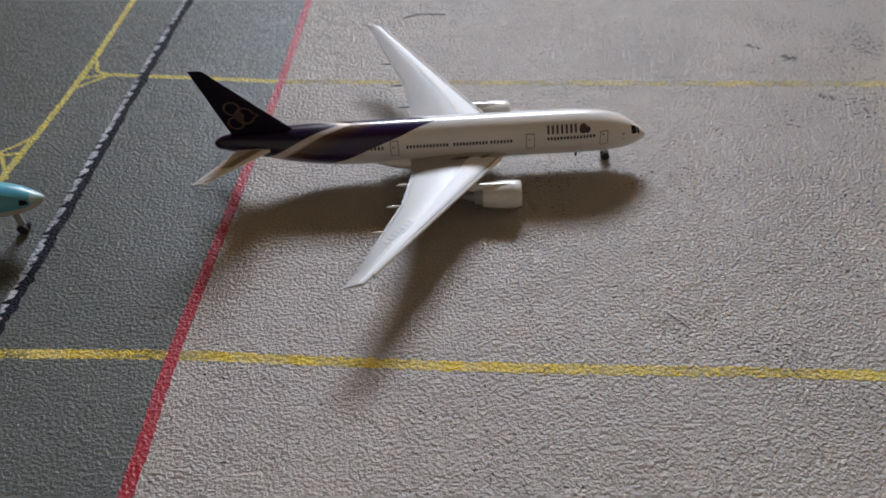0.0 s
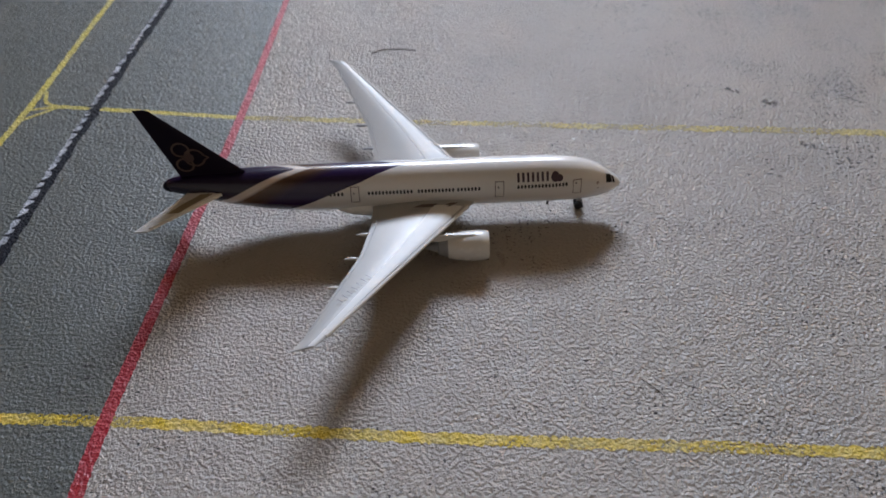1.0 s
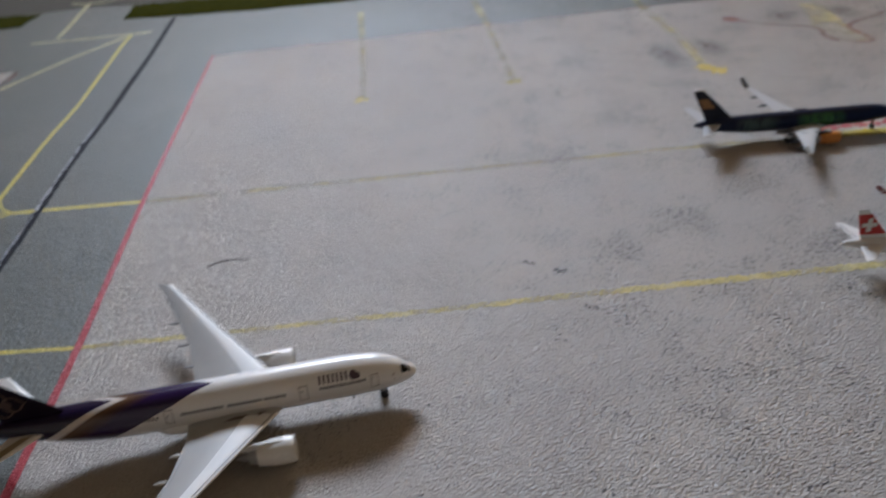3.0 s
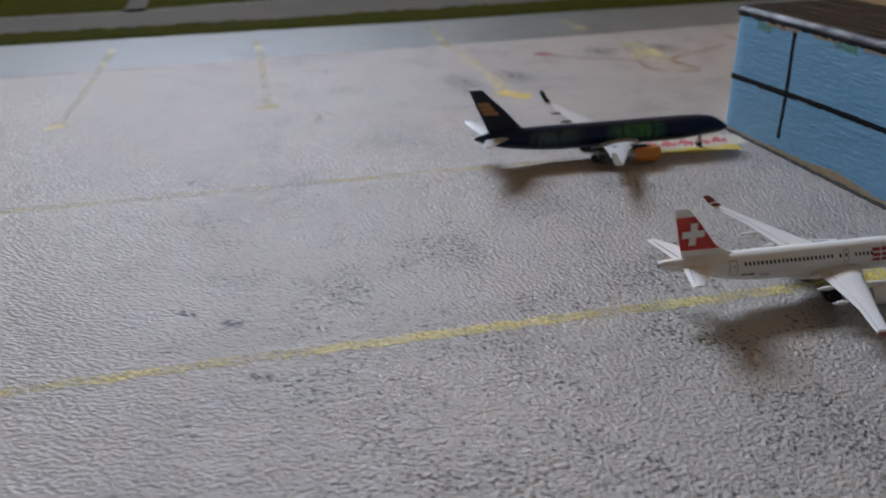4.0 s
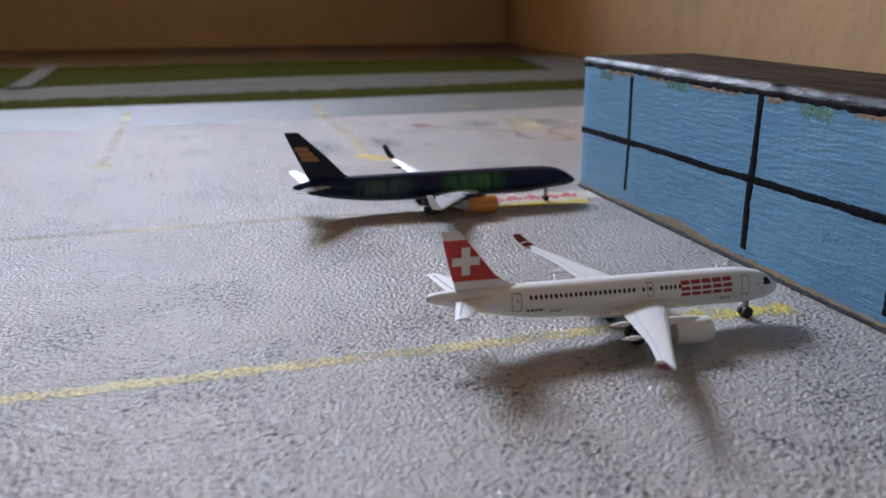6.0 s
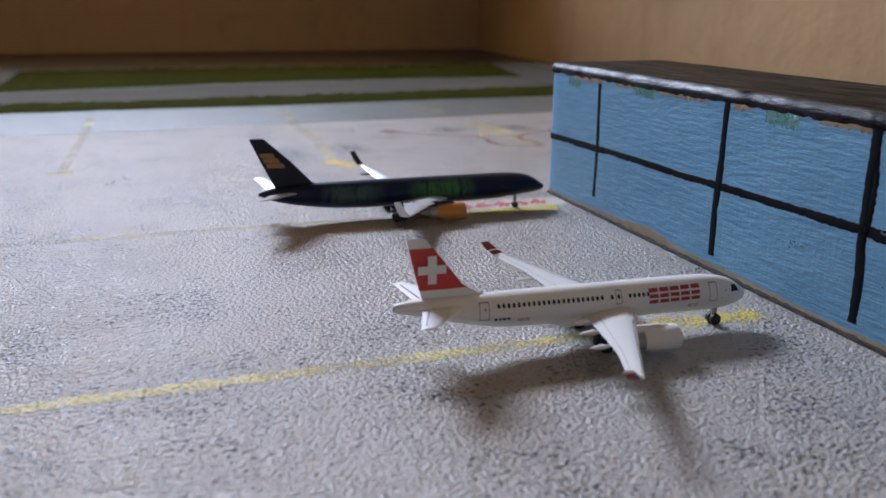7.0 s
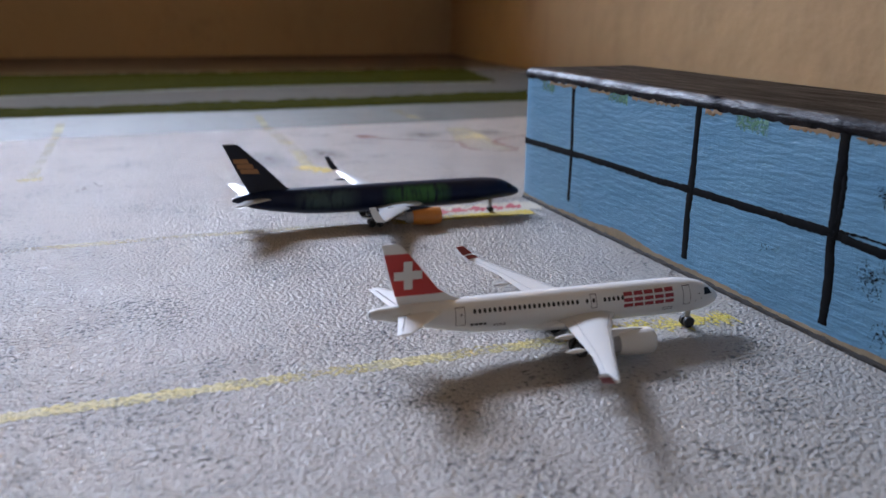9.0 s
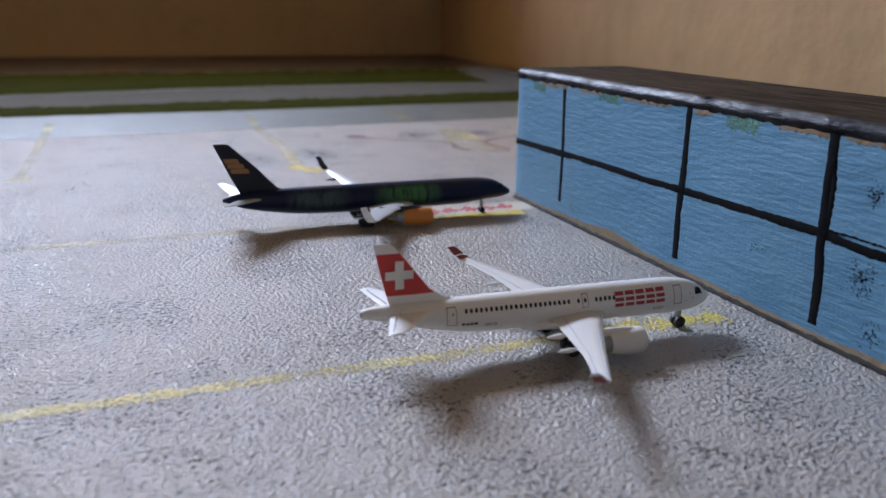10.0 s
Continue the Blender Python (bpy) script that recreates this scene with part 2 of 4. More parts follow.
def smooth_line(pts, step):
    """A rounded line through the points, with a vertex about every step."""
    pts = [Vector(p) for p in pts]
    if len(pts) == 2:
        m = max(1, int((pts[1] - pts[0]).length / step))
        return [pts[0].lerp(pts[1], i / m) for i in range(m + 1)]
    out = []
    for i in range(len(pts) - 1):
        p0, p1, p2, p3 = pts[max(i - 1, 0)], pts[i], pts[i + 1], pts[min(i + 2, len(pts) - 1)]
        m = max(1, int((p2 - p1).length / step))
        for j in range(m):
            t = j / m
            out.append(0.5 * (2 * p1 + (p2 - p0) * t + (2 * p0 - 5 * p1 + 4 * p2 - p3) * t * t + (3 * p1 - p0 - 3 * p2 + p3) * t ** 3))
    return out + [pts[-1]]


def ribbon(pts, width, z, ragged=0.13, step=0.7, shift=0.0):
    """A painted stripe along the points, with a hand-painted edge."""
    line = smooth_line([(x, y, 0) for x, y in pts], step)
    verts, faces = [], []
    for i, p in enumerate(line):
        d = (line[min(i + 1, len(line) - 1)] - line[max(i - 1, 0)]).normalized()
        s = Vector((-d.y, d.x, 0))
        w = width if not isinstance(width, tuple) else width[0] + (width[1] - width[0]) * i / (len(line) - 1)
        a = shift + w * (0.5 + random.uniform(-ragged, ragged))
        b = shift - w * (0.5 + random.uniform(-ragged, ragged))
        verts += [(p.x + s.x * a, p.y + s.y * a, z), (p.x + s.x * b, p.y + s.y * b, z)]
        if i:
            faces.append((2 * i - 2, 2 * i - 1, 2 * i + 1, 2 * i))
    return verts, faces


def sheet(outline, z):
    return [(x, y, z) for x, y in outline], [tuple(range(len(outline)))]


# ---- the room ----
def structure(name, label, category, verts, faces, material):
    return tagged(part(name, verts, faces, material, smooth=False), label, category, kind="structure")


RU, RV, RZ0, RZ1 = -2800, -2700, -6, 2400


def slab(u0, u1, v0, v1, z0, z1):
    """A block in the room's own frame."""
    v, f = box(u0, u1, v0, v1, z0, z1)
    return [(*room_at(a, b), c) for a, b, c in v], f


structure("floor", "dark brown wooden floor that the model board lies on", "floor", *slab(RU - 100, 100, RV - 100, THICK, RZ0 - 60, RZ0), FLOOR)
structure("ceiling", "plain cream ceiling of the room", "ceiling", *slab(RU - 100, 100, RV - 100, THICK, RZ1, RZ1 + 60), CEILING)
structure("wall_back", "stained ochre painted wall behind the model board", "wall", *slab(RU - 100, WIN[0], 0, THICK, RZ0, RZ1), WALL)
structure("wall_back_side", "ochre painted wall between window and corner", "wall", *slab(WIN[1], 0, 0, THICK, RZ0, RZ1), WALL)
structure("wall_back_below", "ochre painted wall below the window", "wall", *slab(WIN[0], WIN[1], 0, THICK, RZ0, WIN[2]), WALL)
structure("wall_back_above", "ochre painted wall above the window", "wall", *slab(WIN[0], WIN[1], 0, THICK, WIN[3], RZ1), WALL)
structure("wall_right", "ochre painted side wall lit by the window", "wall", *slab(0, 100, RV, THICK, RZ0, RZ1), WALL)
structure("wall_left", "ochre painted side wall", "wall", *slab(RU - 100, RU, RV, 0, RZ0, RZ1), WALL)
# unseen wall that closes the room and acts as a reflector
structure("wall_front", "unseen cream wall behind the viewer, added to bounce light onto the back wall", "wall", *slab(RU - 100, 100, RV - 100, RV, RZ0, RZ1), WALL_FRONT)

# ---- the model airport board ----
ground = structure("ground", "pale grey textured apron of the model airport board", "ground", *slab(-1500, -45, -1640, -385, RZ0, 0), APRON)


def painted(name, label, geo, material, category="marking"):
    return tagged(part(name, *geo, material, smooth=False), label, category, kind="structure")


RED_LINE = [(-86, -300), (-76, -190), (-67.2, -104), (-65, -66.8), (-59, -10), (-52.7, 52.3), (-45.5, 150), (-36.7, 249), (-26.5, 357)]
BACK_EDGE = [(-26.5, 357), (30, 351.5), (98, 345.5), (220, 338), (340, 327), (425, 321), (566, 309)]
GRASS_NEAR = [(-107, 479), (0, 455), (91, 444), (197, 430), (300, 416), (383, 410), (480, 398), (578, 388)]
GRASS_FAR = [(-103, 518), (0, 501), (94, 487), (206, 474), (300, 469), (406, 462), (516, 457), (588, 448)]
painted("taxiway", "dark grey painted taxiway with a pebbled surface",
        sheet([(-235, -520), (-106, -520), *RED_LINE, *BACK_EDGE[1:], (612, 610), (100, 700), (-700, 700), (-700, 389), (-211, 387), (-165, 381), (-170, 350), (-178, 290), (-190, 245), (-205, 200), (-222, 130)], 0.03), TAXI, "taxiway")
painted("left_apron_line", "dark red edge line of the second apron", ribbon([(-235, 80), (-205, 200), (-190, 245), (-178, 290), (-170, 350), (-165, 381), (-211, 387)], 2.4, 0.07), BROWN_RED)
painted("service_road", "pale grey painted road between the grass strips",
        sheet([(-700, 560), (-140, 530), *GRASS_FAR, (632, 698), (570, 708), (531, 541), (448, 560), (300, 574), (200, 572), (80, 569), (19, 575), (-82, 586), (-181, 600), (-700, 640)], 0.045), PATH, "road")


def grass(name, near, far, label):
    verts, faces, k = [], [], 10
    a = smooth_line([(x, y, 0) for x, y in near], 4.0)
    fx, fy = [p[0] for p in far], [p[1] for p in far]
    for i, p in enumerate(a):
        qx = p.x + 3 + (fx[-1] - near[-1][0]) * max(0.0, (p.x - near[-1][0] + 120) / 120)
        q = Vector((qx, float(np.interp(qx, fx, fy)), 0))
        for j in range(k + 1):
            c = p.lerp(q, j / k)
            edge = 0.05 if j in (0, k) or i in (0, len(a) - 1) else 0.5 + random.random() * 1.6
            verts.append((c.x + random.uniform(-1, 1), c.y + random.uniform(-1.2, 1.2), edge))
    for i in range(len(a) - 1):
        for j in range(k):
            s = i * (k + 1) + j
            faces.append((s, s + 1, s + k + 2, s + k + 1))
    tagged(part(name, verts, faces, GRASS), label, "grass", kind="stuff")


grass("grass_strip", GRASS_NEAR, GRASS_FAR, "narrow strip of flocked olive-green model grass")
grass("grass_field", [(-560, 640), (-181, 604), (-82, 590), (19, 579), (80, 573), (200, 576), (300, 578), (448, 564), (538, 545)], [(-560, 898), (-181, 836), (120, 785), (460, 728), (581, 708)],
      "flocked olive-green model grass along the board's edge")

painted("grass_path", "pale grey path crossing the grass field", ribbon([(88, 566), (92, 640), (96, 786)], 16.0, 2.2, 0.05, 4.0), PATH, "path")
grass("grass_patch", [(-420, 500), (-300, 497), (-192, 496)], [(-420, 560), (-300, 552), (-186, 530)], "patch of flocked olive-green model grass")

painted("red_line", "worn red painted line between taxiway and apron", ribbon(RED_LINE, (4.2, 1.7), 0.11, 0.06), RED)
painted("back_edge_line", "thin faded red line along the apron's back edge", ribbon(BACK_EDGE, 1.6, 0.10, 0.2), BROWN_RED)
TAXI_LINE = [(-151, -120), (-139, -20), (-136, 4), (-130, 42), (-126.4, 73), (-122, 130), (-112, 240), (-104.3, 297), (-100.5, 348), (-95.9, 412), (-92.4, 435)]
painted("taxi_line", "yellow painted taxiway centre line", ribbon(TAXI_LINE, 2.5, 0.08), YELLOW_TAXI)
branch_z = 0.125
for pts in ([(-131.3, 29), (-141.4, 20.2), (-175, 2)], [(-132.4, 18.8), (-160, 18)], [(-133.7, 5.9), (-141, 20)],
            [(-124.7, 73.6), (-122, 66), (-116.5, 63.2)], [(-127.3, 55.8), (-116.5, 63.2)], [(-127, 62), (-116.5, 63.4)],
            [(-118, 185), (-113, 172), (-106, 166)], [(-120.5, 158), (-106, 166)], [(-118.5, 168), (-106, 166)],
            [(-170, 444), (-140, 439.5), (-100, 434.5), (-78.5, 433)], [(-176, 330), (-164.6, 346.8), (-133.2, 388.7), (-111.2, 413.3), (-95.6, 429.9)], [(-162, 551), (-146, 543.5), (-118, 549)], [(-151.5, 449), (-149.3, 475.8), (-146.5, 543)]):
    branch_z += 0.006
    painted("taxi_branch_line", "thin yellow painted taxiway branch line", ribbon(pts, 1.3 if pts[0][1] < 300 else 3.4, branch_z), YELLOW_TAXI if pts[0][1] < 300 else TAXI_CREAM)
painted("stand_line", "patchy yellow painted stand line", ribbon([(-141, -60.5), (-109.6, -63.4), (-65, -66.8), (10.4, -75), (102.5, -83.2), (300, -103)], 2.9, 0.07, 0.12), YELLOW)
painted("stand_line", "thin yellow painted lead-in line", ribbon([(-116.5, 63.4), (-85, 58), (-53.5, 52.4)], 2.0, 0.072), YELLOW_TAXI)
painted("stand_line", "patchy yellow painted stand line", ribbon([(-52.7, 52.3), (30, 43), (109, 34.4), (191, 25), (262, 16.8)], (2.4, 4.0), 0.072, 0.2), WORN_YELLOW)
painted("stand_line", "bright yellow painted end of the stand line", ribbon([(262, 16.8), (285, 14), (302.7, 12.1)], 5.6, 0.073, 0.45, 0.5), DABBED_YELLOW)
painted("stand_line", "faded yellow painted stand line", ribbon([(-106, 166), (-70.7, 161), (-44.9, 157)], 2.8, 0.074), YELLOW_TAXI)
painted("stand_line", "very faded yellow painted stand line", ribbon([(-44.9, 157), (76.7, 142.7), (141, 134.6), (200, 128)], 4.2, 0.074), PALE_YELLOW)
painted("stand_line", "faded yellow painted stand line", ribbon([(200, 128), (268, 118)], 4.2, 0.074), PALE_YELLOW)
painted("stand_line", "yellow painted end of the stand line", ribbon([(262, 118.4), (311, 111.4)], 5.8, 0.074), YELLOW)
DASH = [(-126, -190), (-116, -90), (-112.8, -54.9), (-109, -8), (-102, 80), (-96.5, 135), (-88.5, 225), (-83, 268), (-77.9, 320), (-71.7, 381), (-65.4, 465)]


def brushed_band(pts, width, z, shift, spike, step=0.35):
    """A hand-brushed band whose left edge throws out slanting spikes where the brush was set down."""
    line = smooth_line([(x, y, 0) for x, y in pts], step)
    out, left = [0.0] * len(line), 2
    while left < len(line) - 12:
        length, reach = random.randint(3, 9), random.uniform(0.3, 1.0) * spike
        for j in range(length):
            out[left + j] = max(out[left + j], reach * (1 - j / length) ** 1.3)
        left += random.randint(4, 14)
    verts, faces, da, db = [], [], 0.0, 0.0
    for i, p in enumerate(line):
        d = (line[min(i + 3, len(line) - 1)] - line[max(i - 3, 0)]).normalized()
        s = Vector((-d.y, d.x, 0))
        da, db = 0.85 * da + random.uniform(-0.12, 0.12), 0.85 * db + random.uniform(-0.26, 0.26)
        far = min(1.0, max(0.0, (p.y - 225) / 60))  # the band runs on evenly further off
        a = shift + width * 0.5 + (out[i] + da) * (1 - 0.6 * far) + 0.3 * far
        b = shift - width * 0.5 - db * (1 - 0.4 * far) - 0.8 * far
        verts += [(p.x + s.x * a, p.y + s.y * a, z), (p.x + s.x * b, p.y + s.y * b, z)]
        if i:
            faces.append((2 * i - 2, 2 * i - 1, 2 * i + 1, 2 * i))
    return verts, faces


painted("kerb_line", "grey-white band of the hand-painted kerb line", ribbon(DASH[:8], (2.8, 1.2), 0.085, 0.25, 0.5, shift=1.75), WHITE_LINE)
painted("kerb_line", "jagged black band of the hand-painted kerb line", brushed_band(DASH, 2.5, 0.12, -0.4, 3.2), BLACK_LINE)
painted("gate_line", "faded yellow painted gate line", ribbon([(66.6, 241), (71.9, 297), (76, 352)], 4.0, 0.08), PALE_YELLOW)
painted("gate_line", "faded yellow painted gate line", ribbon([(154.3, 234), (158.4, 284), (163, 344)], 4.0, 0.08), PALE_YELLOW)
painted("gate_line", "faded yellow painted gate line", ribbon([(262, 215), (266.1, 241), (269.3, 272.6), (272.1, 336)], 6.0, 0.08, 0.2), PALE_YELLOW)
for pts in ([(76, 352), (80.1, 412)], [(163, 344), (165.6, 401)], [(272.1, 336), (278.8, 393)]):
    painted("gate_line", "cream yellow painted gate line across the taxiway", ribbon(pts, 4.6, 0.08), CREAM_YELLOW)
painted("gate_mark", "yellow painted stop mark", ribbon([(260, 219), (264.5, 210), (270.5, 206)], 9.0, 0.085, 0.3), YELLOW)
for x0, y0 in ((66, 241), (154.6, 235)):
    painted("gate_mark", "pale yellow painted stop mark", ribbon([(x0 - 4.5, y0 - 1), (x0, y0 + 0.5), (x0 + 4.5, y0)], 7.0, 0.085, 0.3), WORN_YELLOW)
painted("gate_mark", "broken yellow painted mark on the back road", ribbon([(368.9, 387), (368, 362), (367, 337)], 6.0, 0.085, 0.35), PALE_YELLOW)
painted("stand_outline", "pale yellow painted filling of a parking stand", sheet([(350, 250), (347.6, 232), (354, 222), (364.6, 218), (368.6, 223), (369.4, 245), (374, 266), (378, 292), (366, 296), (358, 270)], 0.08), PALE_YELLOW)
painted("stand_outline", "dull red painted outline of a parking stand", ribbon([(311.7, 288), (325.8, 269.5), (350, 251), (347.4, 232), (354, 221.5), (364.6, 217), (369, 223), (369.6, 245), (392, 255), (416, 264)], 3.2, 0.09, 0.25), BROWN_RED)
painted("stand_outline", "dull red painted blob at the end of the outline", ribbon([(309, 289), (316, 282)], 8.0, 0.095, 0.3), BROWN_RED)
painted("stand_outline", "dull red painted outline of a parking stand", ribbon([(433.7, 288), (432.3, 260), (431.7, 243)], 3.2, 0.09), BROWN_RED)
for a, b in (((250.3, 266), (249, 221)), ((278.3, 265), (278.5, 224)), ((350, 290), (340, 268)), ((379, 286), (384, 256))):
    painted("rubber_smudge", "soft dark smudge on the apron", ribbon([a, b], 20.0, 0.06, 0.1, 4.0), SMUDGE)
painted("cream_panel", "cream painted strip with red marks beside the stand line", ribbon([(264, 127), (318, 119)], 12.0, 0.06), CREAM)
for i in range(6):
    x0 = 274 + 6.6 * i
    painted("red_mark", "unreadable red painted mark", ribbon([(x0, 127.5 - 0.14 * (x0 - 268)), (x0 + 3.9, 123.9 - 0.14 * (x0 - 268))], 5.0, 0.10, 0.35), RED_MARK)

# ---- the blue building block ----
n = Nodes("blue_brushed_paint")
blue_c = n.mix(n.ramp(n.noise(30, 5.0, 0.6, stretch=(1, 1, 3)), 0.3, 0.7), (0.178, 0.382, 0.585), (0.225, 0.445, 0.64))
blue_c = n.mix(n.math("MULTIPLY", n.ramp(n.noise(300, 4.0, 0.6, stretch=(1, 0.2, 2.2)), 0.5, 0.75), 0.22), blue_c, (0.135, 0.32, 0.52))
blue_c = n.mix(n.math("MULTIPLY", n.ramp(n.noise(85, 6.0, 0.75), 0.62, 0.70), 0.45), blue_c, (0.09, 0.15, 0.20))
blue_c = n.mix(n.math("MULTIPLY", n.ramp(n.noise(55, 5.0, 0.65, stretch=(1, 0.5, 1.8)), 0.48, 0.68), 0.5), blue_c, (0.115, 0.28, 0.465))
ridge = n.noise(520, 4.0, 0.6, stretch=(1, 0.26, 1.4))
weave = n.noise(700, 3.0, 0.6, stretch=(1, 1.8, 0.12))
BLUE = n.finish(blue_c, 0.38, normal=n.bump(n.math("ADD", ridge, n.math("MULTIPLY", weave, 0.16)), 0.00042))
n = Nodes("dark_roof_paint")
streaks = n.noise(90, 6.0, 0.7, stretch=(5.0, 0.5, 1))  # brush strokes along the block
roof_c = n.mix(n.ramp(streaks, 0.35, 0.65), (0.010, 0.0078, 0.0075), (0.019, 0.0135, 0.012))
ROOF = n.finish(roof_c, n.math("ADD", n.math("MULTIPLY", streaks, -0.5), 0.72), normal=n.bump(n.noise(300, 5.0, 0.65, stretch=(2.6, 0.35, 1)), 0.00045), spec=n.math("MULTIPLY", n.ramp(streaks, 0.3, 0.8), 0.12))
n = Nodes("glossy_roof_paint")
dabs = n.noise(150, 5.0, 0.7, stretch=(1, 0.5, 1))
ROOF_GLOSS = n.finish(n.mix(dabs, (0.005, 0.0045, 0.006), (0.015, 0.012, 0.014)), n.math("ADD", n.math("MULTIPLY", dabs, -0.5), 0.66), normal=n.bump(n.noise(420, 5.0, 0.65, stretch=(1.6, 0.4, 1)), 0.0006), spec=n.math("MULTIPLY", n.ramp(dabs, 0.35, 0.65), 0.42))
WOOD = plain("bare_wood", (0.42, 0.29, 0.17), 0.7, spread=0.25, scale=300.0)
# near-black brown: the shade where the block meets the board, painted as colour
CONTACT_SHADE = plain("dark_contact_shade", (0.025, 0.019, 0.013), 0.85, spread=0.3, scale=300.0)
DIRTY_WOOD = plain("dirty_wood_foot", (0.31, 0.235, 0.14), 0.85, spread=0.4, scale=260.0)
GREEN_DAB = line_paint("green_dab_paint", (0.27, 0.50, 0.24), (0.22, 0.46, 0.36), 0.30, 0.72)
BLACK_BAR = plain("black_brushed_paint", (0.006, 0.0065, 0.0085), 0.55, spread=0.4, scale=400.0, spec=0.12)

block = thing("toy_terminal_block", "wooden block painted as a blue terminal with black window bars", "model building", pose(0.3199, 0.1318, 0, 0, 0, -3.95))
# local: x into the block, y along its face away from its far end (negative), z up
BL, BW, BH = 215.0, 46.0, 45.5


def rounded_profile(w, z0, z1, r):
    out = [(0.0, z0), (0.0, z1 - r)]
    out += [(r - r * math.cos(a), z1 - r + r * math.sin(a)) for a in (radians(15 * i) for i in range(1, 7))]
    out += [(w - r + r * math.sin(a), z1 - r + r * math.cos(a)) for a in (radians(15 * i) for i in range(1, 7))]
    return out + [(w, z0)]


prof = rounded_profile(BW, 0.0, BH - 1.4, 0.8)
ROUND = 2.2  # worn, rounded ends of the block
stations = [(-BL + BL * i / 40, 0.0) for i in range(1, 40)]
stations = [(-BL + d, ROUND - math.sqrt(ROUND ** 2 - (ROUND - d) ** 2)) for d in (0.0, 0.2, 0.6, 1.2, 2.2)] + stations + [(-d, ROUND - math.sqrt(ROUND ** 2 - (ROUND - d) ** 2)) for d in (2.2, 1.2, 0.6, 0.2, 0.0)]
stations = [(y + 1.6 * (y > -BL / 2 and y > -3), inset) for y, inset in stations]
part("wall", *rings([[(inset + x * (BW - 2 * inset) / BW, y, z) for x, z in prof] for y, inset in stations]), BLUE, block)
prof = [(0.25, BH - 2.5)] + rounded_profile(BW + 0.5, BH - 2.4, BH + 0.8, 2.4)[1:-1] + [(BW + 0.2, BH - 2.5)]
roof_loops = []
for i in range(141):
    y = 1.4 - (BL + 1.8) * i / 140
    lift = random.uniform(-0.45, 0.25)
    roof_loops.append([(x - 0.3 + random.uniform(-0.06, 0.06), y, z + (lift if j in (0, len(prof) - 1) else 0.0)) for j, (x, z) in enumerate(prof)])
EDGE = 8  # points of the profile that belong to the glossy front edge
part("roof", *rings([loop[EDGE - 1:] + [(loop[EDGE - 1][0], loop[0][1], BH - 2.5)] for loop in roof_loops]), ROOF, block, "dark brown painted roof with brush marks")
part("roof_edge", *rings([loop[:EDGE] + [(loop[EDGE - 1][0] - 0.004, loop[0][1], BH - 2.5)] for loop in roof_loops]), ROOF_GLOSS, block, "rounded glossy black roof edge")
# added strip along the foot that stands in for the contact shade
part("contact_strip", *rings([[(-0.9 - random.uniform(0, 0.3), y, 0.0), (-0.7 - random.uniform(0, 0.25), y, 0.6 + random.uniform(-0.2, 0.2)), (-0.3, y, 0.9 + random.uniform(-0.2, 0.2)), (2.0, y, 0.0)] for y in [-BL * i / 160 for i in range(161)]]), CONTACT_SHADE, block, "sandy edge of the card foot")
part("foot_band", *rings([[(-0.25, y, 0.5), (-0.14, y, 0.9 + 0.25 * math.sin(y * 0.13) + 1.7 * math.exp(-((y + 64) / 12) ** 2) + random.uniform(-0.2, 0.2)), (0.03, y, 1.9 + 0.4 * math.sin(y * 0.11) + 2.2 * math.exp(-((y + 64) / 13) ** 2) + random.uniform(-0.25, 0.25)), (2.0, y, 0.5)] for y in [-BL * i / 160 for i in range(161)]]), DIRTY_WOOD, block, "bare dirty wood along the foot")


def bar(name, pts, width, parent, material=BLACK_BAR, thick=0.045, ragged=0.10, label=""):
    """A brushed bar on the block's face; pts are (along, up)."""
    line = smooth_line([(0, y, z) for y, z in pts], 0.55)
    loops, drift = [], 0.0
    for i, p in enumerate(line):
        d = (line[min(i + 1, len(line) - 1)] - line[max(i - 1, 0)]).normalized()
        s = Vector((0, -d.z, d.y))
        drift = 0.94 * drift + random.uniform(-0.045, 0.045)
        a, b = width * (0.5 + drift + random.uniform(-ragged, ragged)), width * (0.5 + random.uniform(-ragged, ragged))
        p1, p2 = p + s * a, p - s * b
        loops.append([(0.05, p1.y, p1.z), (-thick, p.y + s.y * a * 0.8, p.z + s.z * a * 0.8), (-thick, p.y - s.y * b * 0.8, p.z - s.z * b * 0.8), (0.05, p2.y, p2.z)])
    part(name, *rings(loops), material, parent, label)


bar("upright_bar", [(-31.6, 5.6), (-31.9, 22), (-31.1, BH - 2.4)], 2.0, block, ragged=0.05)
bar("upright_bar", [(-91.7, 3.9), (-91.2, 14), (-91.3, 22), (-91.7, 32), (-91.6, BH - 1.2)], 2.6, block, ragged=0.05)
bar("upright_bar", [(-137.1, 3.2), (-136.8, 13), (-136.0, 20), (-135.8, 24.3), (-135.5, 36), (-135.4, BH - 1.4)], 2.6, block, ragged=0.05)
bar("upright_bar", [(-136.2, 19), (-136.9, 25.3), (-136.9, 33), (-136.2, 39)], 1.5, block, ragged=0.12)
bar("upright_bar", [(-182.0, 4.0), (-181.4, 23), (-182.2, BH - 1.6)], 2.4, block, ragged=0.05)
bar("cross_bar", [(0.6, 20.8), (-31.5, 21.5), (-63.4, 21.9), (-76.8, 21.7), (-91.1, 22.2), (-109.6, 22.4), (-126.8, 22.7), (-135.8, 22.8), (-150.2, 22.0), (-213, 22.4)], 2.25, block, ragged=0.07)
bar("cross_bar", [(-136, 23.6), (-146, 23.9), (-160, 23.4)], 0.6, block, ragged=0.4)
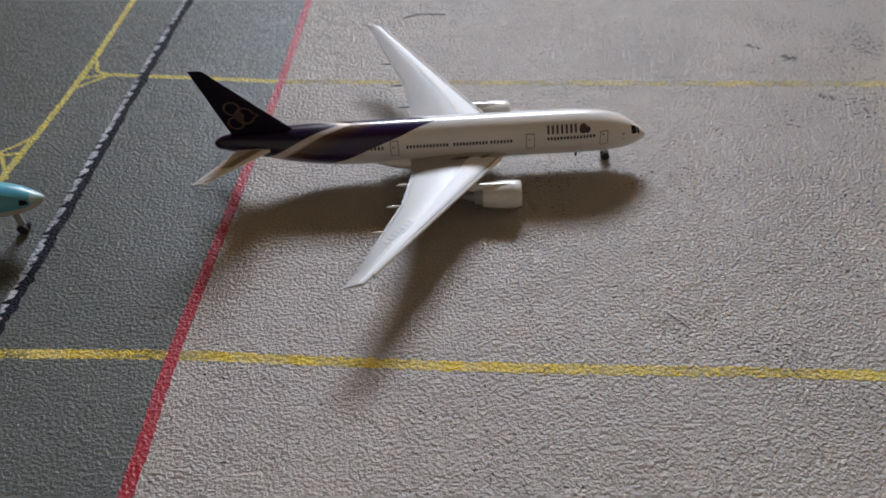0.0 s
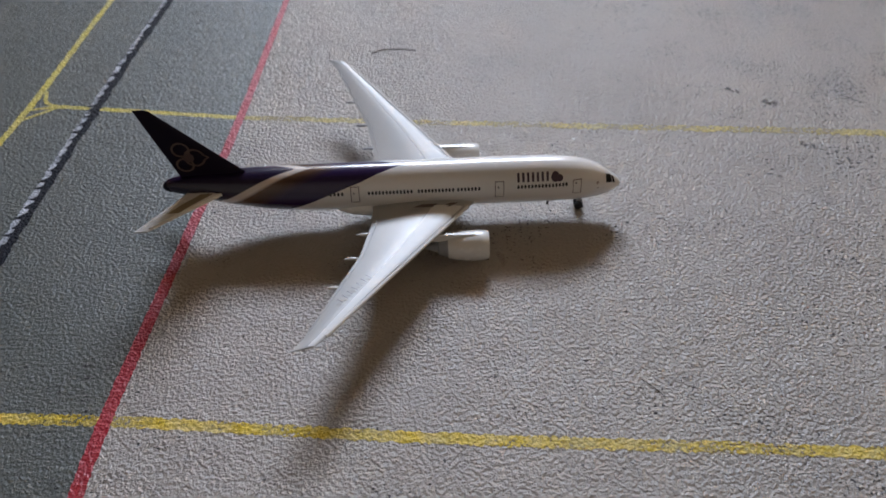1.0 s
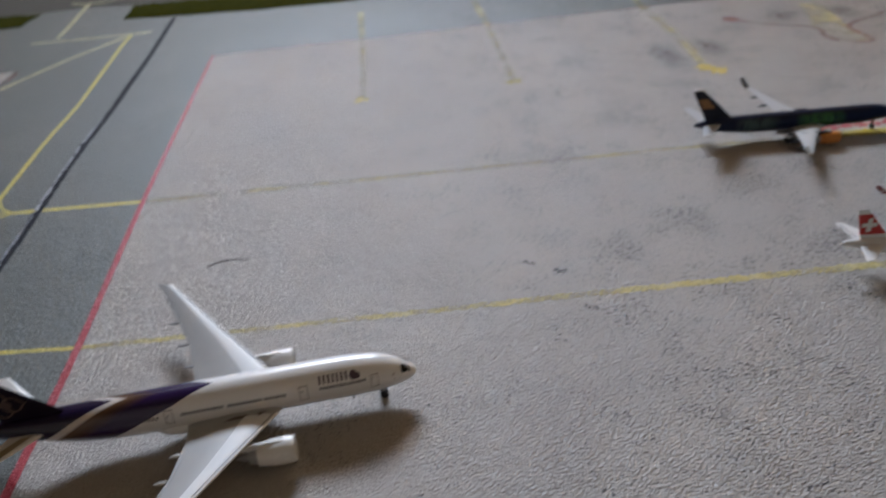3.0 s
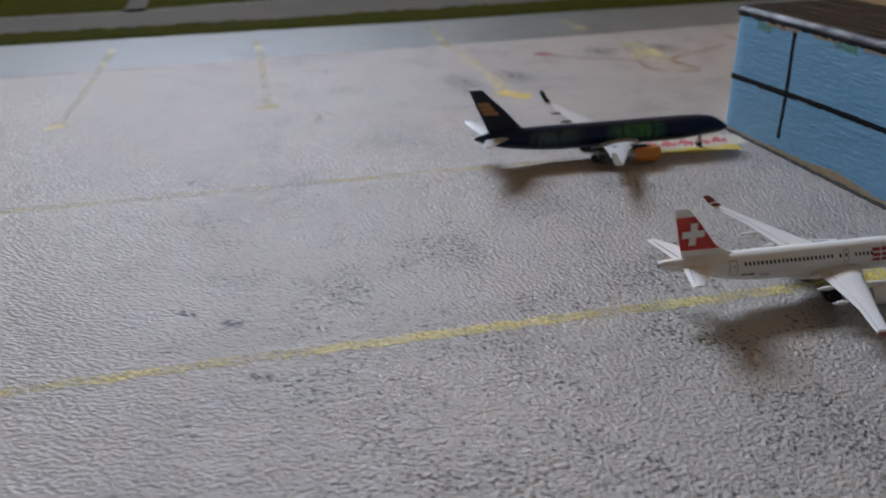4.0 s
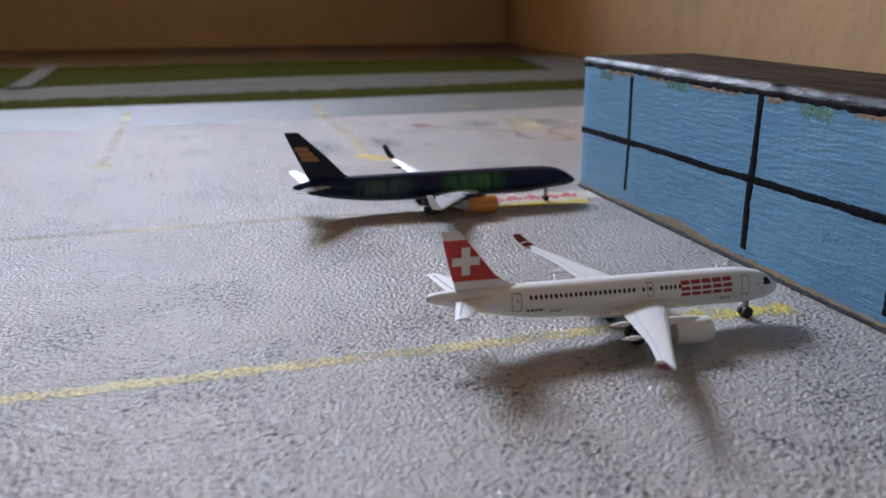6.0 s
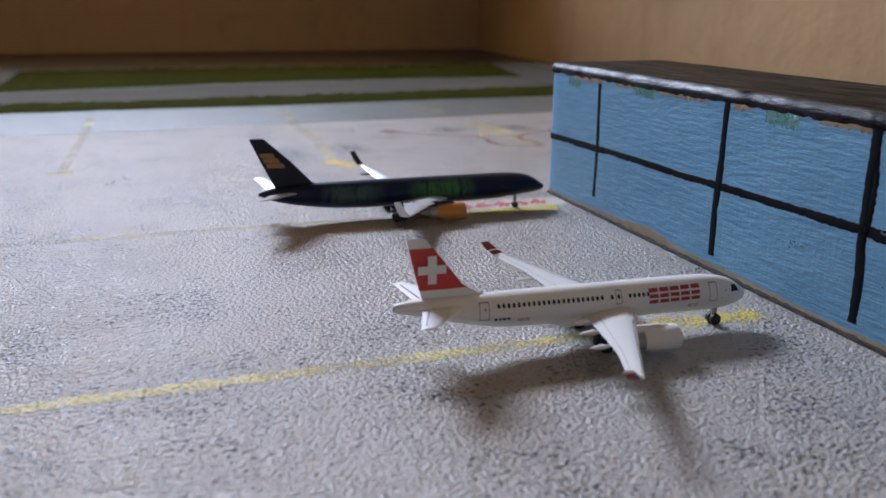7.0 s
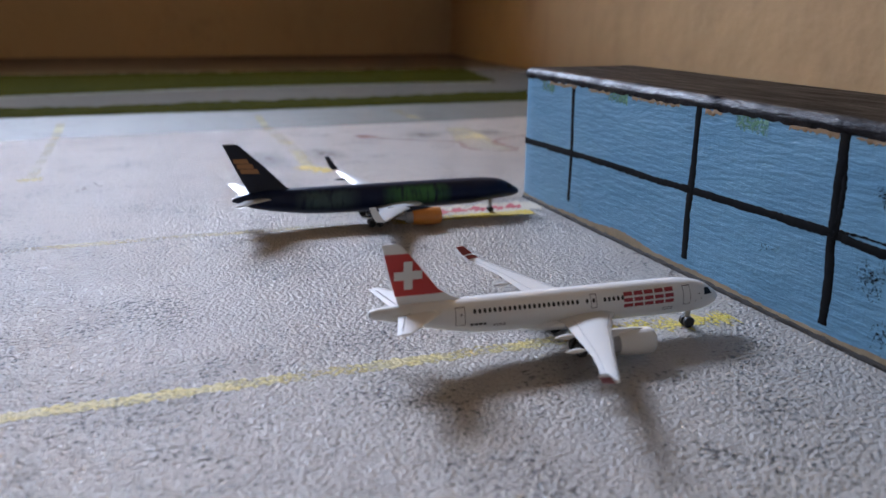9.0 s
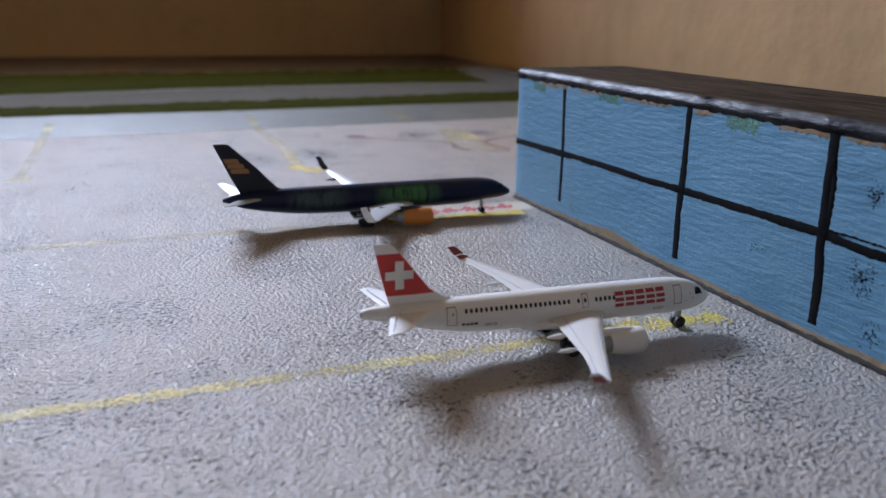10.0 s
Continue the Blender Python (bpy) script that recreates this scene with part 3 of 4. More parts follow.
for y0, z0, size, count in ((-146.5, 33.3, 2.2, 60), (-147.0, 16.4, 3.4, 120), (-150.4, 6.1, 2.4, 50), (-118.7, 15.1, 1.8, 9)):
    verts, faces = [], []
    for i in range(count):  # scribbled specks, densest in the middle
        y, z, turn = random.gauss(y0, size * 0.5), random.gauss(z0, size * 0.55), random.uniform(-0.6, 1.4)
        dy, dz = random.uniform(0.12, 0.45) * math.cos(turn), random.uniform(0.12, 0.55) * math.sin(turn)
        wide = random.uniform(0.06, 0.16)
        verts += [(-0.03, y - dy, z - dz), (-0.05, y - wide * dz * 2, z + wide), (-0.03, y + dy, z + dz), (-0.05, y + wide * dz * 2, z - wide)]
        faces.append(tuple(range(4 * i, 4 * i + 4)))
    part("speck_cluster", verts, faces, BLACK_BAR, block, "scribbled black specks")
for y0, y1, z in ((-11, -19, 41.2), (-51, -61, 42.2), (-105, -115, 41.6)):
    bar("paint_dab", [(y0, z), (y1, z - 0.3)], 3.6, block, GREEN_DAB, 0.05, 0.2, "leaf-green dab of paint")
for y0, y1 in ((-16, -33), (-40, -52), (-63, -84), (-94, -100), (-121, -134), (-138, -168)):
    bar("bare_edge", [(y0, BH - 3.0), (y1, BH - 2.8)], 1.1, block, WOOD, 0.07, 0.45, "strip of bare orange wood under the roof")


# ---- model aircraft ----
class Body:
    """A fuselage from stations of (x, bottom, top, half width)."""

    def __init__(self, rows):
        rows = sorted(rows)
        self.s = np.array(rows, float)
        slopes = []
        for c in (1, 2, 3):
            x, y = self.s[:, 0], self.s[:, c]
            d = np.diff(y) / np.diff(x)
            m = np.zeros(len(x))
            for i in range(1, len(x) - 1):
                m[i] = 0.0 if d[i - 1] * d[i] <= 0 else 2 * d[i - 1] * d[i] / (d[i - 1] + d[i])
            m[0], m[-1] = d[0], d[-1]
            slopes.append(m)
        self.m = slopes

    def at(self, x):
        X = self.s[:, 0]
        x = min(max(x, X[0]), X[-1])
        i = min(max(int(np.searchsorted(X, x)) - 1, 0), len(X) - 2)
        h = X[i + 1] - X[i]
        t = (x - X[i]) / h
        out = []
        for c in (1, 2, 3):
            y, m = self.s[:, c], self.m[c - 1]
            out.append((2 * t ** 3 - 3 * t * t + 1) * y[i] + (t ** 3 - 2 * t * t + t) * h * m[i] + (3 * t * t - 2 * t ** 3) * y[i + 1] + (t ** 3 - t * t) * h * m[i + 1])
        return out

    def point(self, x, a, off=0.0):
        """a: radians from the top, positive towards -y."""
        b, t, w = self.at(x)
        r = (t - b) / 2 + off
        return (x, -(w + off) * math.sin(a), (b + t) / 2 + r * math.cos(a))

    def angle(self, x, z):
        b, t, w = self.at(x)
        return math.acos(min(1.0, max(-1.0, (z - (b + t) / 2) / ((t - b) / 2))))

    def skin(self, k=40):
        X = self.s[:, 0]
        xs = []
        for a, b in zip(X, X[1:]):
            m = max(2, int((b - a) / 1.6))
            xs += [a + (b - a) * i / m for i in range(m)]
        xs.append(X[-1])
        return rings([[self.point(x, 2 * math.pi * j / k) for j in range(k)] for x in xs])

    def patch(self, corners, off=0.06, nx=6, nz=5, side=1):
        """A printed patch on the skin: four corners (x, z), counted round."""
        verts, faces = [], []
        (a, b, c, d) = corners
        for i in range(nx + 1):
            for j in range(nz + 1):
                u, v = i / nx, j / nz
                x = (a[0] * (1 - u) + b[0] * u) * (1 - v) + (d[0] * (1 - u) + c[0] * u) * v
                z = (a[1] * (1 - u) + b[1] * u) * (1 - v) + (d[1] * (1 - u) + c[1] * u) * v
                verts.append(self.point(x, side * self.angle(x, z), off))
        for i in range(nx):
            for j in range(nz):
                s = i * (nz + 1) + j
                faces.append((s, s + 1, s + nz + 2, s + nz + 1))
        return verts, faces

    def rect(self, x0, x1, z0, z1, **kw):
        return self.patch([(x0, z0), (x1, z0), (x1, z1), (x0, z1)], **kw)

    def frame_of(self, x0, x1, z0, z1, w, slant=0.0):
        """The outline of a door, as four strips in one mesh."""
        verts, faces = [], []
        for a in ((x0, x0 + w, z0, z1), (x1 - w, x1, z0, z1), (x0, x1, z0, z0 + w), (x0, x1, z1 - w, z1)):
            v, f = self.rect(*a, nx=3, nz=4)
            faces += [tuple(i + len(verts) for i in q) for q in f]
            verts += v
        return verts, faces


AIRFOIL = [(0.0, 0.0), (0.03, 0.35), (0.12, 0.75), (0.3, 1.0), (0.55, 0.85), (0.8, 0.42), (1.0, 0.04), (1.0, -0.04), (0.75, -0.2), (0.45, -0.5), (0.2, -0.55), (0.05, -0.3)]


def wing(sections, side, upright=False):
    """sections: rows of (span, leading x, trailing x, height, thickness)."""
    loops = []
    for y, x0, x1, z, t in sections:
        c = x0 - x1
        if upright:
            loops.append([(x0 - u * c, v * t, z) for u, v in AIRFOIL])
        else:
            loops.append([(x0 - u * c, side * y, z + v * t) for u, v in AIRFOIL])
    return rings(loops)


def wing_panel(sections, side, u0, u1, off=0.05, k=8):
    """A painted panel that follows the upper skin of a wing between two parts of its chord."""
    us, vs = [a[0] for a in AIRFOIL[:7]], [a[1] for a in AIRFOIL[:7]]
    verts, faces = [], []
    for y, x0, x1, z, t in sections:
        for j in range(k + 1):
            u = u0 + (u1 - u0) * j / k
            verts.append((x0 - u * (x0 - x1), side * y, z + float(np.interp(u, us, vs)) * t + off))
    for i in range(len(sections) - 1):
        faces += [(i * (k + 1) + j, i * (k + 1) + j + 1, (i + 1) * (k + 1) + j + 1, (i + 1) * (k + 1) + j) for j in range(k)]
    return verts, faces


def engine(root, x0, x1, y, z, r, nacelle, pylon, pylon_mat, fan=INTAKE):
    """A nacelle from its lip x1 back to x0 with an open intake, fan, exhaust and pylon."""
    L = x1 - x0
    hull = part("engine", *lathe([(x1 - L * 0.30, r * 0.80), (x1 - L * 0.05, r * 0.84), (x1, r * 0.92), (x1 - L * 0.03, r * 0.99), (x1 - L * 0.2, r * 1.04), (x1 - L * 0.5, r * 1.03), (x1 - L * 0.8, r * 0.93), (x0, r * 0.82), (x0 + L * 0.04, r * 0.76)], (0, y, z)), nacelle, root)
    part("fan", *lathe([(x1 - L * 0.27, r * 0.80), (x1 - L * 0.26, r * 0.3), (x1 - L * 0.16, 0.05)], (0, y, z)), fan, hull)
    part("exhaust", *lathe([(x0 + L * 0.1, r * 0.74), (x0 - L * 0.22, r * 0.58), (x0 - L * 0.24, r * 0.40), (x0 - L * 0.55, r * 0.08)], (0, y, z)), GREY, hull)
    part("pylon", *rings([[(a, y - w, b0), (a, y + w, b0), (a, y + w * 0.7, b1), (a, y - w * 0.7, b1)] for a, w, b0, b1 in pylon]), pylon_mat, hull)


def wheel(name, x, y, z, r, w, parent):
    t = part(name, *lathe([(-w, r * 0.55), (-w, r * 0.85), (-w * 0.7, r), (w * 0.7, r), (w, r * 0.85), (w, r * 0.55)], (x, y, z), "y", 16), TYRE, parent)
    return t


def gear(name, root, x, y, top, r, pairs, spread, w, thick=0.65):
    strut = part(name, *tube([(x, y, top), (x, y, r)], thick), STEEL, root)
    part("axle", *tube([(x, y - spread, r), (x, y + spread, r)], 0.35), STEEL, strut)
    for dx in pairs:
        for s in (-1, 1):
            wheel("wheel", x + dx, y + s * spread, r, r, w, strut)
    return strut


def fairings(root, rows, material):
    for x, y, z, length, r in rows:
        part("flap_fairing", *lathe([(x - length, 0.12), (x - length * 0.7, r * 0.7), (x - length * 0.3, r), (x, r * 0.6), (x + length * 0.2, 0.1)], (0, y, z), k=10, squash=0.8), material, root)


def windows(root, body, xs, z, w, h, drop=0.0):
    for x in xs:
        part("cabin_window", *window_patch(body, x, z - drop * (x - xs[0]), w, h), DARK, root)


def window_patch(body, x, z, w, h, off=0.05):
    ring = [(x + w / 2 * math.cos(radians(a)), z + h / 2 * math.sin(radians(a))) for a in range(0, 360, 45)]
    return [body.point(px, body.angle(px, pz), off) for px, pz in ring], [tuple(range(8))]


def blob(body, x, z, w, h, off=0.06, k=16, m=4):
    """A round printed spot that follows the skin."""
    verts, faces = [], []
    for i in range(1, m + 1):
        for a in (2 * math.pi * j / k for j in range(k)):
            px, pz = x + w / 2 * i / m * math.cos(a), z + h / 2 * i / m * math.sin(a)
            verts.append(body.point(px, body.angle(px, pz), off))
    faces.append(tuple(range(k)))
    for i in range(m - 1):
        faces += [(i * k + j, i * k + (j + 1) % k, (i + 1) * k + (j + 1) % k, (i + 1) * k + j) for j in range(k)]
    return verts, faces


# -- the big white and purple twin-jet --
n = Nodes("swoosh_livery")
sep = n.node("ShaderNodeSeparateXYZ", {0: n.coord})
X = n.math("MULTIPLY", sep.outputs[0], 1000.0)
Yabs = n.math("ABSOLUTE", n.math("MULTIPLY", sep.outputs[1], 1000.0))
Z = n.math("SUBTRACT", n.math("MULTIPLY", sep.outputs[2], 1000.0), 12.0)
TH = n.math("MULTIPLY", n.math("ARCTAN2", Yabs, Z), 57.2958)
edge = n.math("ADD", n.math("MULTIPLY", TH, -0.26), n.math("MULTIPLY", n.math("MULTIPLY", TH, TH), 0.00055))
U = n.math("SUBTRACT", X, edge)  # along the fuselage, from the slanting edge


def behind(v, soft=0.25):
    return n.ramp(U, v + soft, v - soft)


c = n.mix(n.noise(120, 4.0), (0.79, 0.76, 0.72), (0.81, 0.78, 0.745))
front = n.ramp(n.math("ADD", U, n.math("MULTIPLY", n.ramp(TH, 50.0, 125.0), 7.0)), 3.55, 3.05)  # the purple front edge leans further
c = n.mix(front, c, (0.024, 0.008, 0.055))
c = n.mix(behind(-14.0, 2.5), c, (0.062, 0.028, 0.022))
c = n.mix(behind(-18.5, 2.0), c, (0.115, 0.056, 0.025))
c = n.mix(behind(-22.0, 0.9), c, (0.66, 0.58, 0.51))
c = n.mix(behind(-26.0, 0.4), c, (0.014, 0.006, 0.030))
SWOOSH = n.finish(c, 0.26, coat=0.3)

big = thing("model_airliner", "white die-cast twin-jet airliner model with purple and gold swoosh", "model airplane", pose(0, 0, 0), "model airliners on the apron")
b1 = Body([(63.6, 8.5, 8.9, 0.15), (63.3, 7.7, 9.6, 1.0), (62.4, 6.9, 10.6, 1.9), (60.5, 6.0, 12.2, 3.0), (58, 5.35, 14.0, 4.1), (54, 4.85, 15.9, 5.25), (49, 4.6, 17.0, 5.9), (42, 4.5, 17.6, 6.2),
           (30, 4.5, 17.75, 6.3), (0, 4.6, 17.75, 6.3), (-20, 4.7, 17.75, 6.3), (-32, 5.5, 17.7, 6.0), (-42, 7.3, 17.5, 5.2), (-52, 9.8, 17.1, 3.8), (-58, 11.2, 16.5, 2.6), (-60.6, 11.9, 15.9, 1.9), (-61.6, 12.3, 15.5, 1.5)])
part("fuselage", *b1.skin(48), SWOOSH, big, "white fuselage with slanting purple, gold and cream bands")
belly = Body([(25, 6.6, 7.2, 0.4), (21, 4.4, 8.8, 4.4), (14, 3.5, 9.8, 6.6), (0, 3.3, 10.0, 7.1), (-9, 3.6, 9.6, 6.6), (-15, 4.5, 8.4, 4.6), (-18, 5.4, 6.6, 0.5)])
part("belly_fairing", *belly.skin(32), WHITE, big)
for s in (-1, 1):
    w = part("wing", *wing([(4.0, 24.0, -6.0, 8.0, 1.7), (8, 20.6, -5.6, 8.5, 1.5), (15, 15.6, -5.7, 9.4, 1.2), (28, 6.5, -8.0, 11.0, 0.9), (45, -5.4, -14.4, 13.1, 0.65), (57, -13.9, -18.9, 14.5, 0.5), (60.2, -16.4, -20.7, 14.85, 0.35), (61.0, -19.4, -21.5, 15.0, 0.2), (61.5, -21.6, -22.3, 15.05, 0.06)], s), SILVER, big, "pearl grey swept wing")
    part("slat_panel", *wing_panel([(8.5, 20.2, -5.6, 8.55, 1.5), (15, 15.6, -5.7, 9.4, 1.2), (28, 6.5, -8.0, 11.0, 0.9), (45, -5.4, -14.4, 13.1, 0.65), (57, -13.9, -18.9, 14.5, 0.5), (60.0, -16.2, -20.6, 14.8, 0.35)], s, 0.015, 0.36), SLAT, w, "bright white front strip of the wing")
    part("stabilizer", *wing([(2.0, -43.6, -56.0, 13.0, 0.9), (4.0, -45.3, -56.6, 13.2, 0.8), (14, -54.7, -61.6, 14.8, 0.5), (21.4, -61.6, -65.3, 16.0, 0.25)], s), WHITE, big)
    engine(big, 14.4, 25.3, s * 19.4, 4.75, 3.95, WHITE, [(24.5, 0.15, 8.3, 8.6), (21, 0.5, 7.5, 9.0), (12, 0.5, 7.0, 9.2), (4, 0.2, 7.8, 8.8)], WHITE)
    gear("main_gear", big, -1.5, s * 10.8, 8.0, 1.35, (-2.6, 0, 2.6), 1.3, 0.75)
    fairings(big, [(-6.0, s * 18.8, 9.7, 3.5, 0.55), (-8.6, s * 29.0, 11.0, 3.4, 0.5), (-12.4, s * 40.0, 12.3, 3.0, 0.42)], GREY if s > 0 else WHITE)
    part("slat_line", *tube([(19.2, s * 8.6, 9.4), (5.6, s * 28, 11.75), (-15, s * 57.5, 14.85)], 0.08, 6), GREY, w)
    part("leading_edge", *tube([(20.4, s * 8, 8.6), (15.4, s * 15, 9.5), (6.3, s * 28, 11.1), (-5.6, s * 45, 13.2), (-14.1, s * 57, 14.6)], 0.48, 8), WHITE, w, "bright bare leading edge")
    part("aileron_line", *tube([(-4.0, s * 9, 8.95), (-4.5, s * 16, 9.85), (-7.0, s * 28, 11.25), (-18.2, s * 56, 14.65)], 0.07, 6), GREY, w)
fin = part("fin", *wing([(0, -36.4, -57.4, 16.0, 0.7), (0, -39.6, -57.8, 17.6, 0.65), (0, -47.3, -60.2, 25.0, 0.5), (0, -60.4, -64.3, 38.0, 0.25), (0, -61.5, -64.5, 38.3, 0.1)], 1, True), PURPLE, big, "tall dark purple tail fin")
for s in (-1, 1):
    for dx, dz, rx, rz in ((-55.2, 25.9, 2.5, 2.4), (-55.0, 21.0, 2.5, 2.3)):
        ringv = []
        for r in (1.0, 0.76):
            ringv += [(dx + rx * r * math.cos(a), s * (0.62 if dz < 25 else 0.58), dz + rz * r * math.sin(a)) for a in (2 * math.pi * j / 20 for j in range(20))]
        part("emblem_ring", ringv, [(j, (j + 1) % 20, 20 + (j + 1) % 20, 20 + j) for j in range(20)], ORCHID, fin, "dull bronze ring of a flower-like emblem")
    petal = []
    for r in (1.0, 0.80):  # the large petal runs out into a point
        petal += [(-52.0 + r * (2.9 + (1.2 if j == 0 else 0.0)) * math.cos(2 * math.pi * j / 20), s * 0.66, 23.3 + r * 2.9 * math.sin(2 * math.pi * j / 20)) for j in range(20)]
    part("emblem_petal", petal, [(j, (j + 1) % 20, 20 + (j + 1) % 20, 20 + j) for j in range(20)], ORCHID, fin, "dull bronze pointed petal of the emblem")
    part("emblem_heart", [(-53.6 + 1.5 * math.cos(2 * math.pi * j / 14), s * 0.67, 23.4 + 1.5 * math.sin(2 * math.pi * j / 14)) for j in range(14)], [tuple(range(14))], ORCHID_DARK, fin, "dark bronze middle of the emblem")
part("tail_cone", *lathe([(-56.5, 2.45), (-59, 2.1), (-61.2, 1.75), (-62.4, 1.3), (-62.9, 0.7)], (0, 0, 13.7), k=20), PURPLE, big)
gear("nose_gear", big, 52.6, 0, 6.2, 1.3, (0,), 0.75, 0.5)
for x, z, w, h in ((56.3, 12.1, 0.8, 0.9), (56.4, 10.6, 0.9, 0.3), (58.0, 10.2, 0.3, 0.3)):
    part("nose_mark", *window_patch(b1, x, z, w, h), PALE_BROWN, big)
part("antenna", *box(42.9, 43.5, -2.6, -2.4, 3.6, 5.4), DARK, big)
for sd in (1, -1):
    part("cockpit_window", *b1.patch([(61.7, 10.1), (60.95, 10.6), (60.55, 12.0), (61.3, 11.4)], nx=4, nz=4, side=sd), GLASS, big)
    part("cockpit_window", *b1.patch([(60.75, 10.7), (58.9, 11.2), (58.8, 13.1), (60.35, 12.2)], nx=4, nz=4, side=sd), GLASS, big)
windows(big, b1, [-16.7 + 1.05 * i for i in range(4)] + [-6.3 + 0.96 * i for i in range(13)] + [7.2 + 0.93 * i for i in range(11)] + [17.9 + 0.95 * i for i in range(7)] + [34.3 + 0.94 * i for i in range(15)], 13.1, 0.68, 1.12)
for x0, x1, z0, z1, m in ((-11.3, -8.9, 10.4, 14.9, OUTLINE), (27.9, 30.4, 10.2, 14.8, OUTLINE), (49.2, 51.6, 10.0, 14.1, OUTLINE_BROWN)):
    d = part("door_outline", *b1.frame_of(x0, x1, z0, z1, 0.19), m, big)
    part("door_window", *window_patch(b1, (x0 + x1) / 2 - 0.3, 13.2, 0.45, 0.6), DARK, d)
for i in range(7):  # lettering turned into plain bars
    part("name_bar", *b1.rect(34.0 + 1.32 * i, 34.62 + 1.32 * i, 14.3, 16.3, nx=2, nz=3), LETTER_PLUM, big)
part("name_emblem", *blob(b1, 44.4, 15.1, 2.4, 2.3), LETTER_PLUM, big)
part("name_emblem", *blob(b1, 45.5, 14.8, 1.9, 1.6, 0.09), LETTER_PLUM, big)
part("wing_root_panel", [(5.2, -9.6, 10.42), (8.0, -8.1, 10.22), (18.0, -7.2, 9.62), (15.4, -9.1, 9.92)], [(0, 1, 2, 3)], OUTLINE, big, "dark grey printed panel at the wing root")
for x, y, z in ((24.9, -22.7, 2.8), (24.6, -21.6, 1.6)):
    part("nacelle_mark", *lathe([(x - 0.25, 0.28), (x + 0.25, 0.28)], (0, y, z), k=8), DARK, big)
for pts in ([(-46.4, -4.4, 13.75), (-55.6, -14.2, 15.25), (-61.4, -20.2, 16.15)], [(-55.6, -4.4, 13.45), (-60.0, -13.0, 14.85), (-63.4, -19.6, 15.85)]):
    part("stabilizer_rim", *tube(pts, 0.2, 6), WHITE, big)
# mirrored shade on the near tailplane, laid on as a khaki patch
part("tailplane_shade", *wing_panel([(4.6, -46.6, -55.4, 13.3, 0.8), (9.0, -50.6, -58.2, 14.0, 0.65), (13.6, -54.6, -60.6, 14.75, 0.5)], -1, 0.2, 0.72), KHAKI, big, "khaki panel on the tailplane")
for i in range(7):
    u = i / 7
    x, y = -4.6 - 7.2 * u, -38.0 - 10.0 * u
    part("registration_bar", [(x, y, 13.3 + 1.2 * u), (x - 0.13, y - 0.2, 13.32 + 1.2 * u), (x - 1.63, y + 0.75, 13.32 + 1.2 * u), (x - 1.5, y + 0.95, 13.3 + 1.2 * u)], [(0, 1, 2, 3)], REG_PRINT, big)

# -- the small white jet with the red tail --
swiss_at = pose(0.2197, 0.0217, 0, 0, 0, -7.94)
small = thing("model_airliner", "small white die-cast jet model with red tail fin and white cross", "model airplane", swiss_at, "model airliners on the apron")
b2 = Body([(76.9, 6.3, 6.8, 0.1), (76.6, 5.6, 7.5, 0.9), (75.6, 4.9, 8.4, 1.6), (73.6, 4.3, 9.8, 2.4), (71.2, 3.95, 10.8, 2.95), (67, 3.8, 11.5, 3.4), (60, 3.95, 11.75, 3.5), (28, 4.55, 12.1, 3.5), (22, 4.9, 12.15, 3.45), (14, 6.3, 12.2, 2.95), (7, 8.2, 12.15, 2.1), (2, 9.5, 11.9, 1.25), (0.2, 9.9, 11.6, 0.95), (0, 10.1, 11.4, 0.7)])
part("fuselage", *b2.skin(44), MATT_WHITE, small, "white fuselage with rounded nose")
belly = Body([(52, 5.0, 5.8, 0.4), (48, 3.9, 7.0, 2.8), (42, 3.5, 7.4, 3.7), (36, 3.7, 7.2, 3.5), (31, 4.6, 6.2, 1.8), (29, 5.2, 5.8, 0.3)])
part("belly_fairing", *belly.skin(28), MATT_WHITE, small)
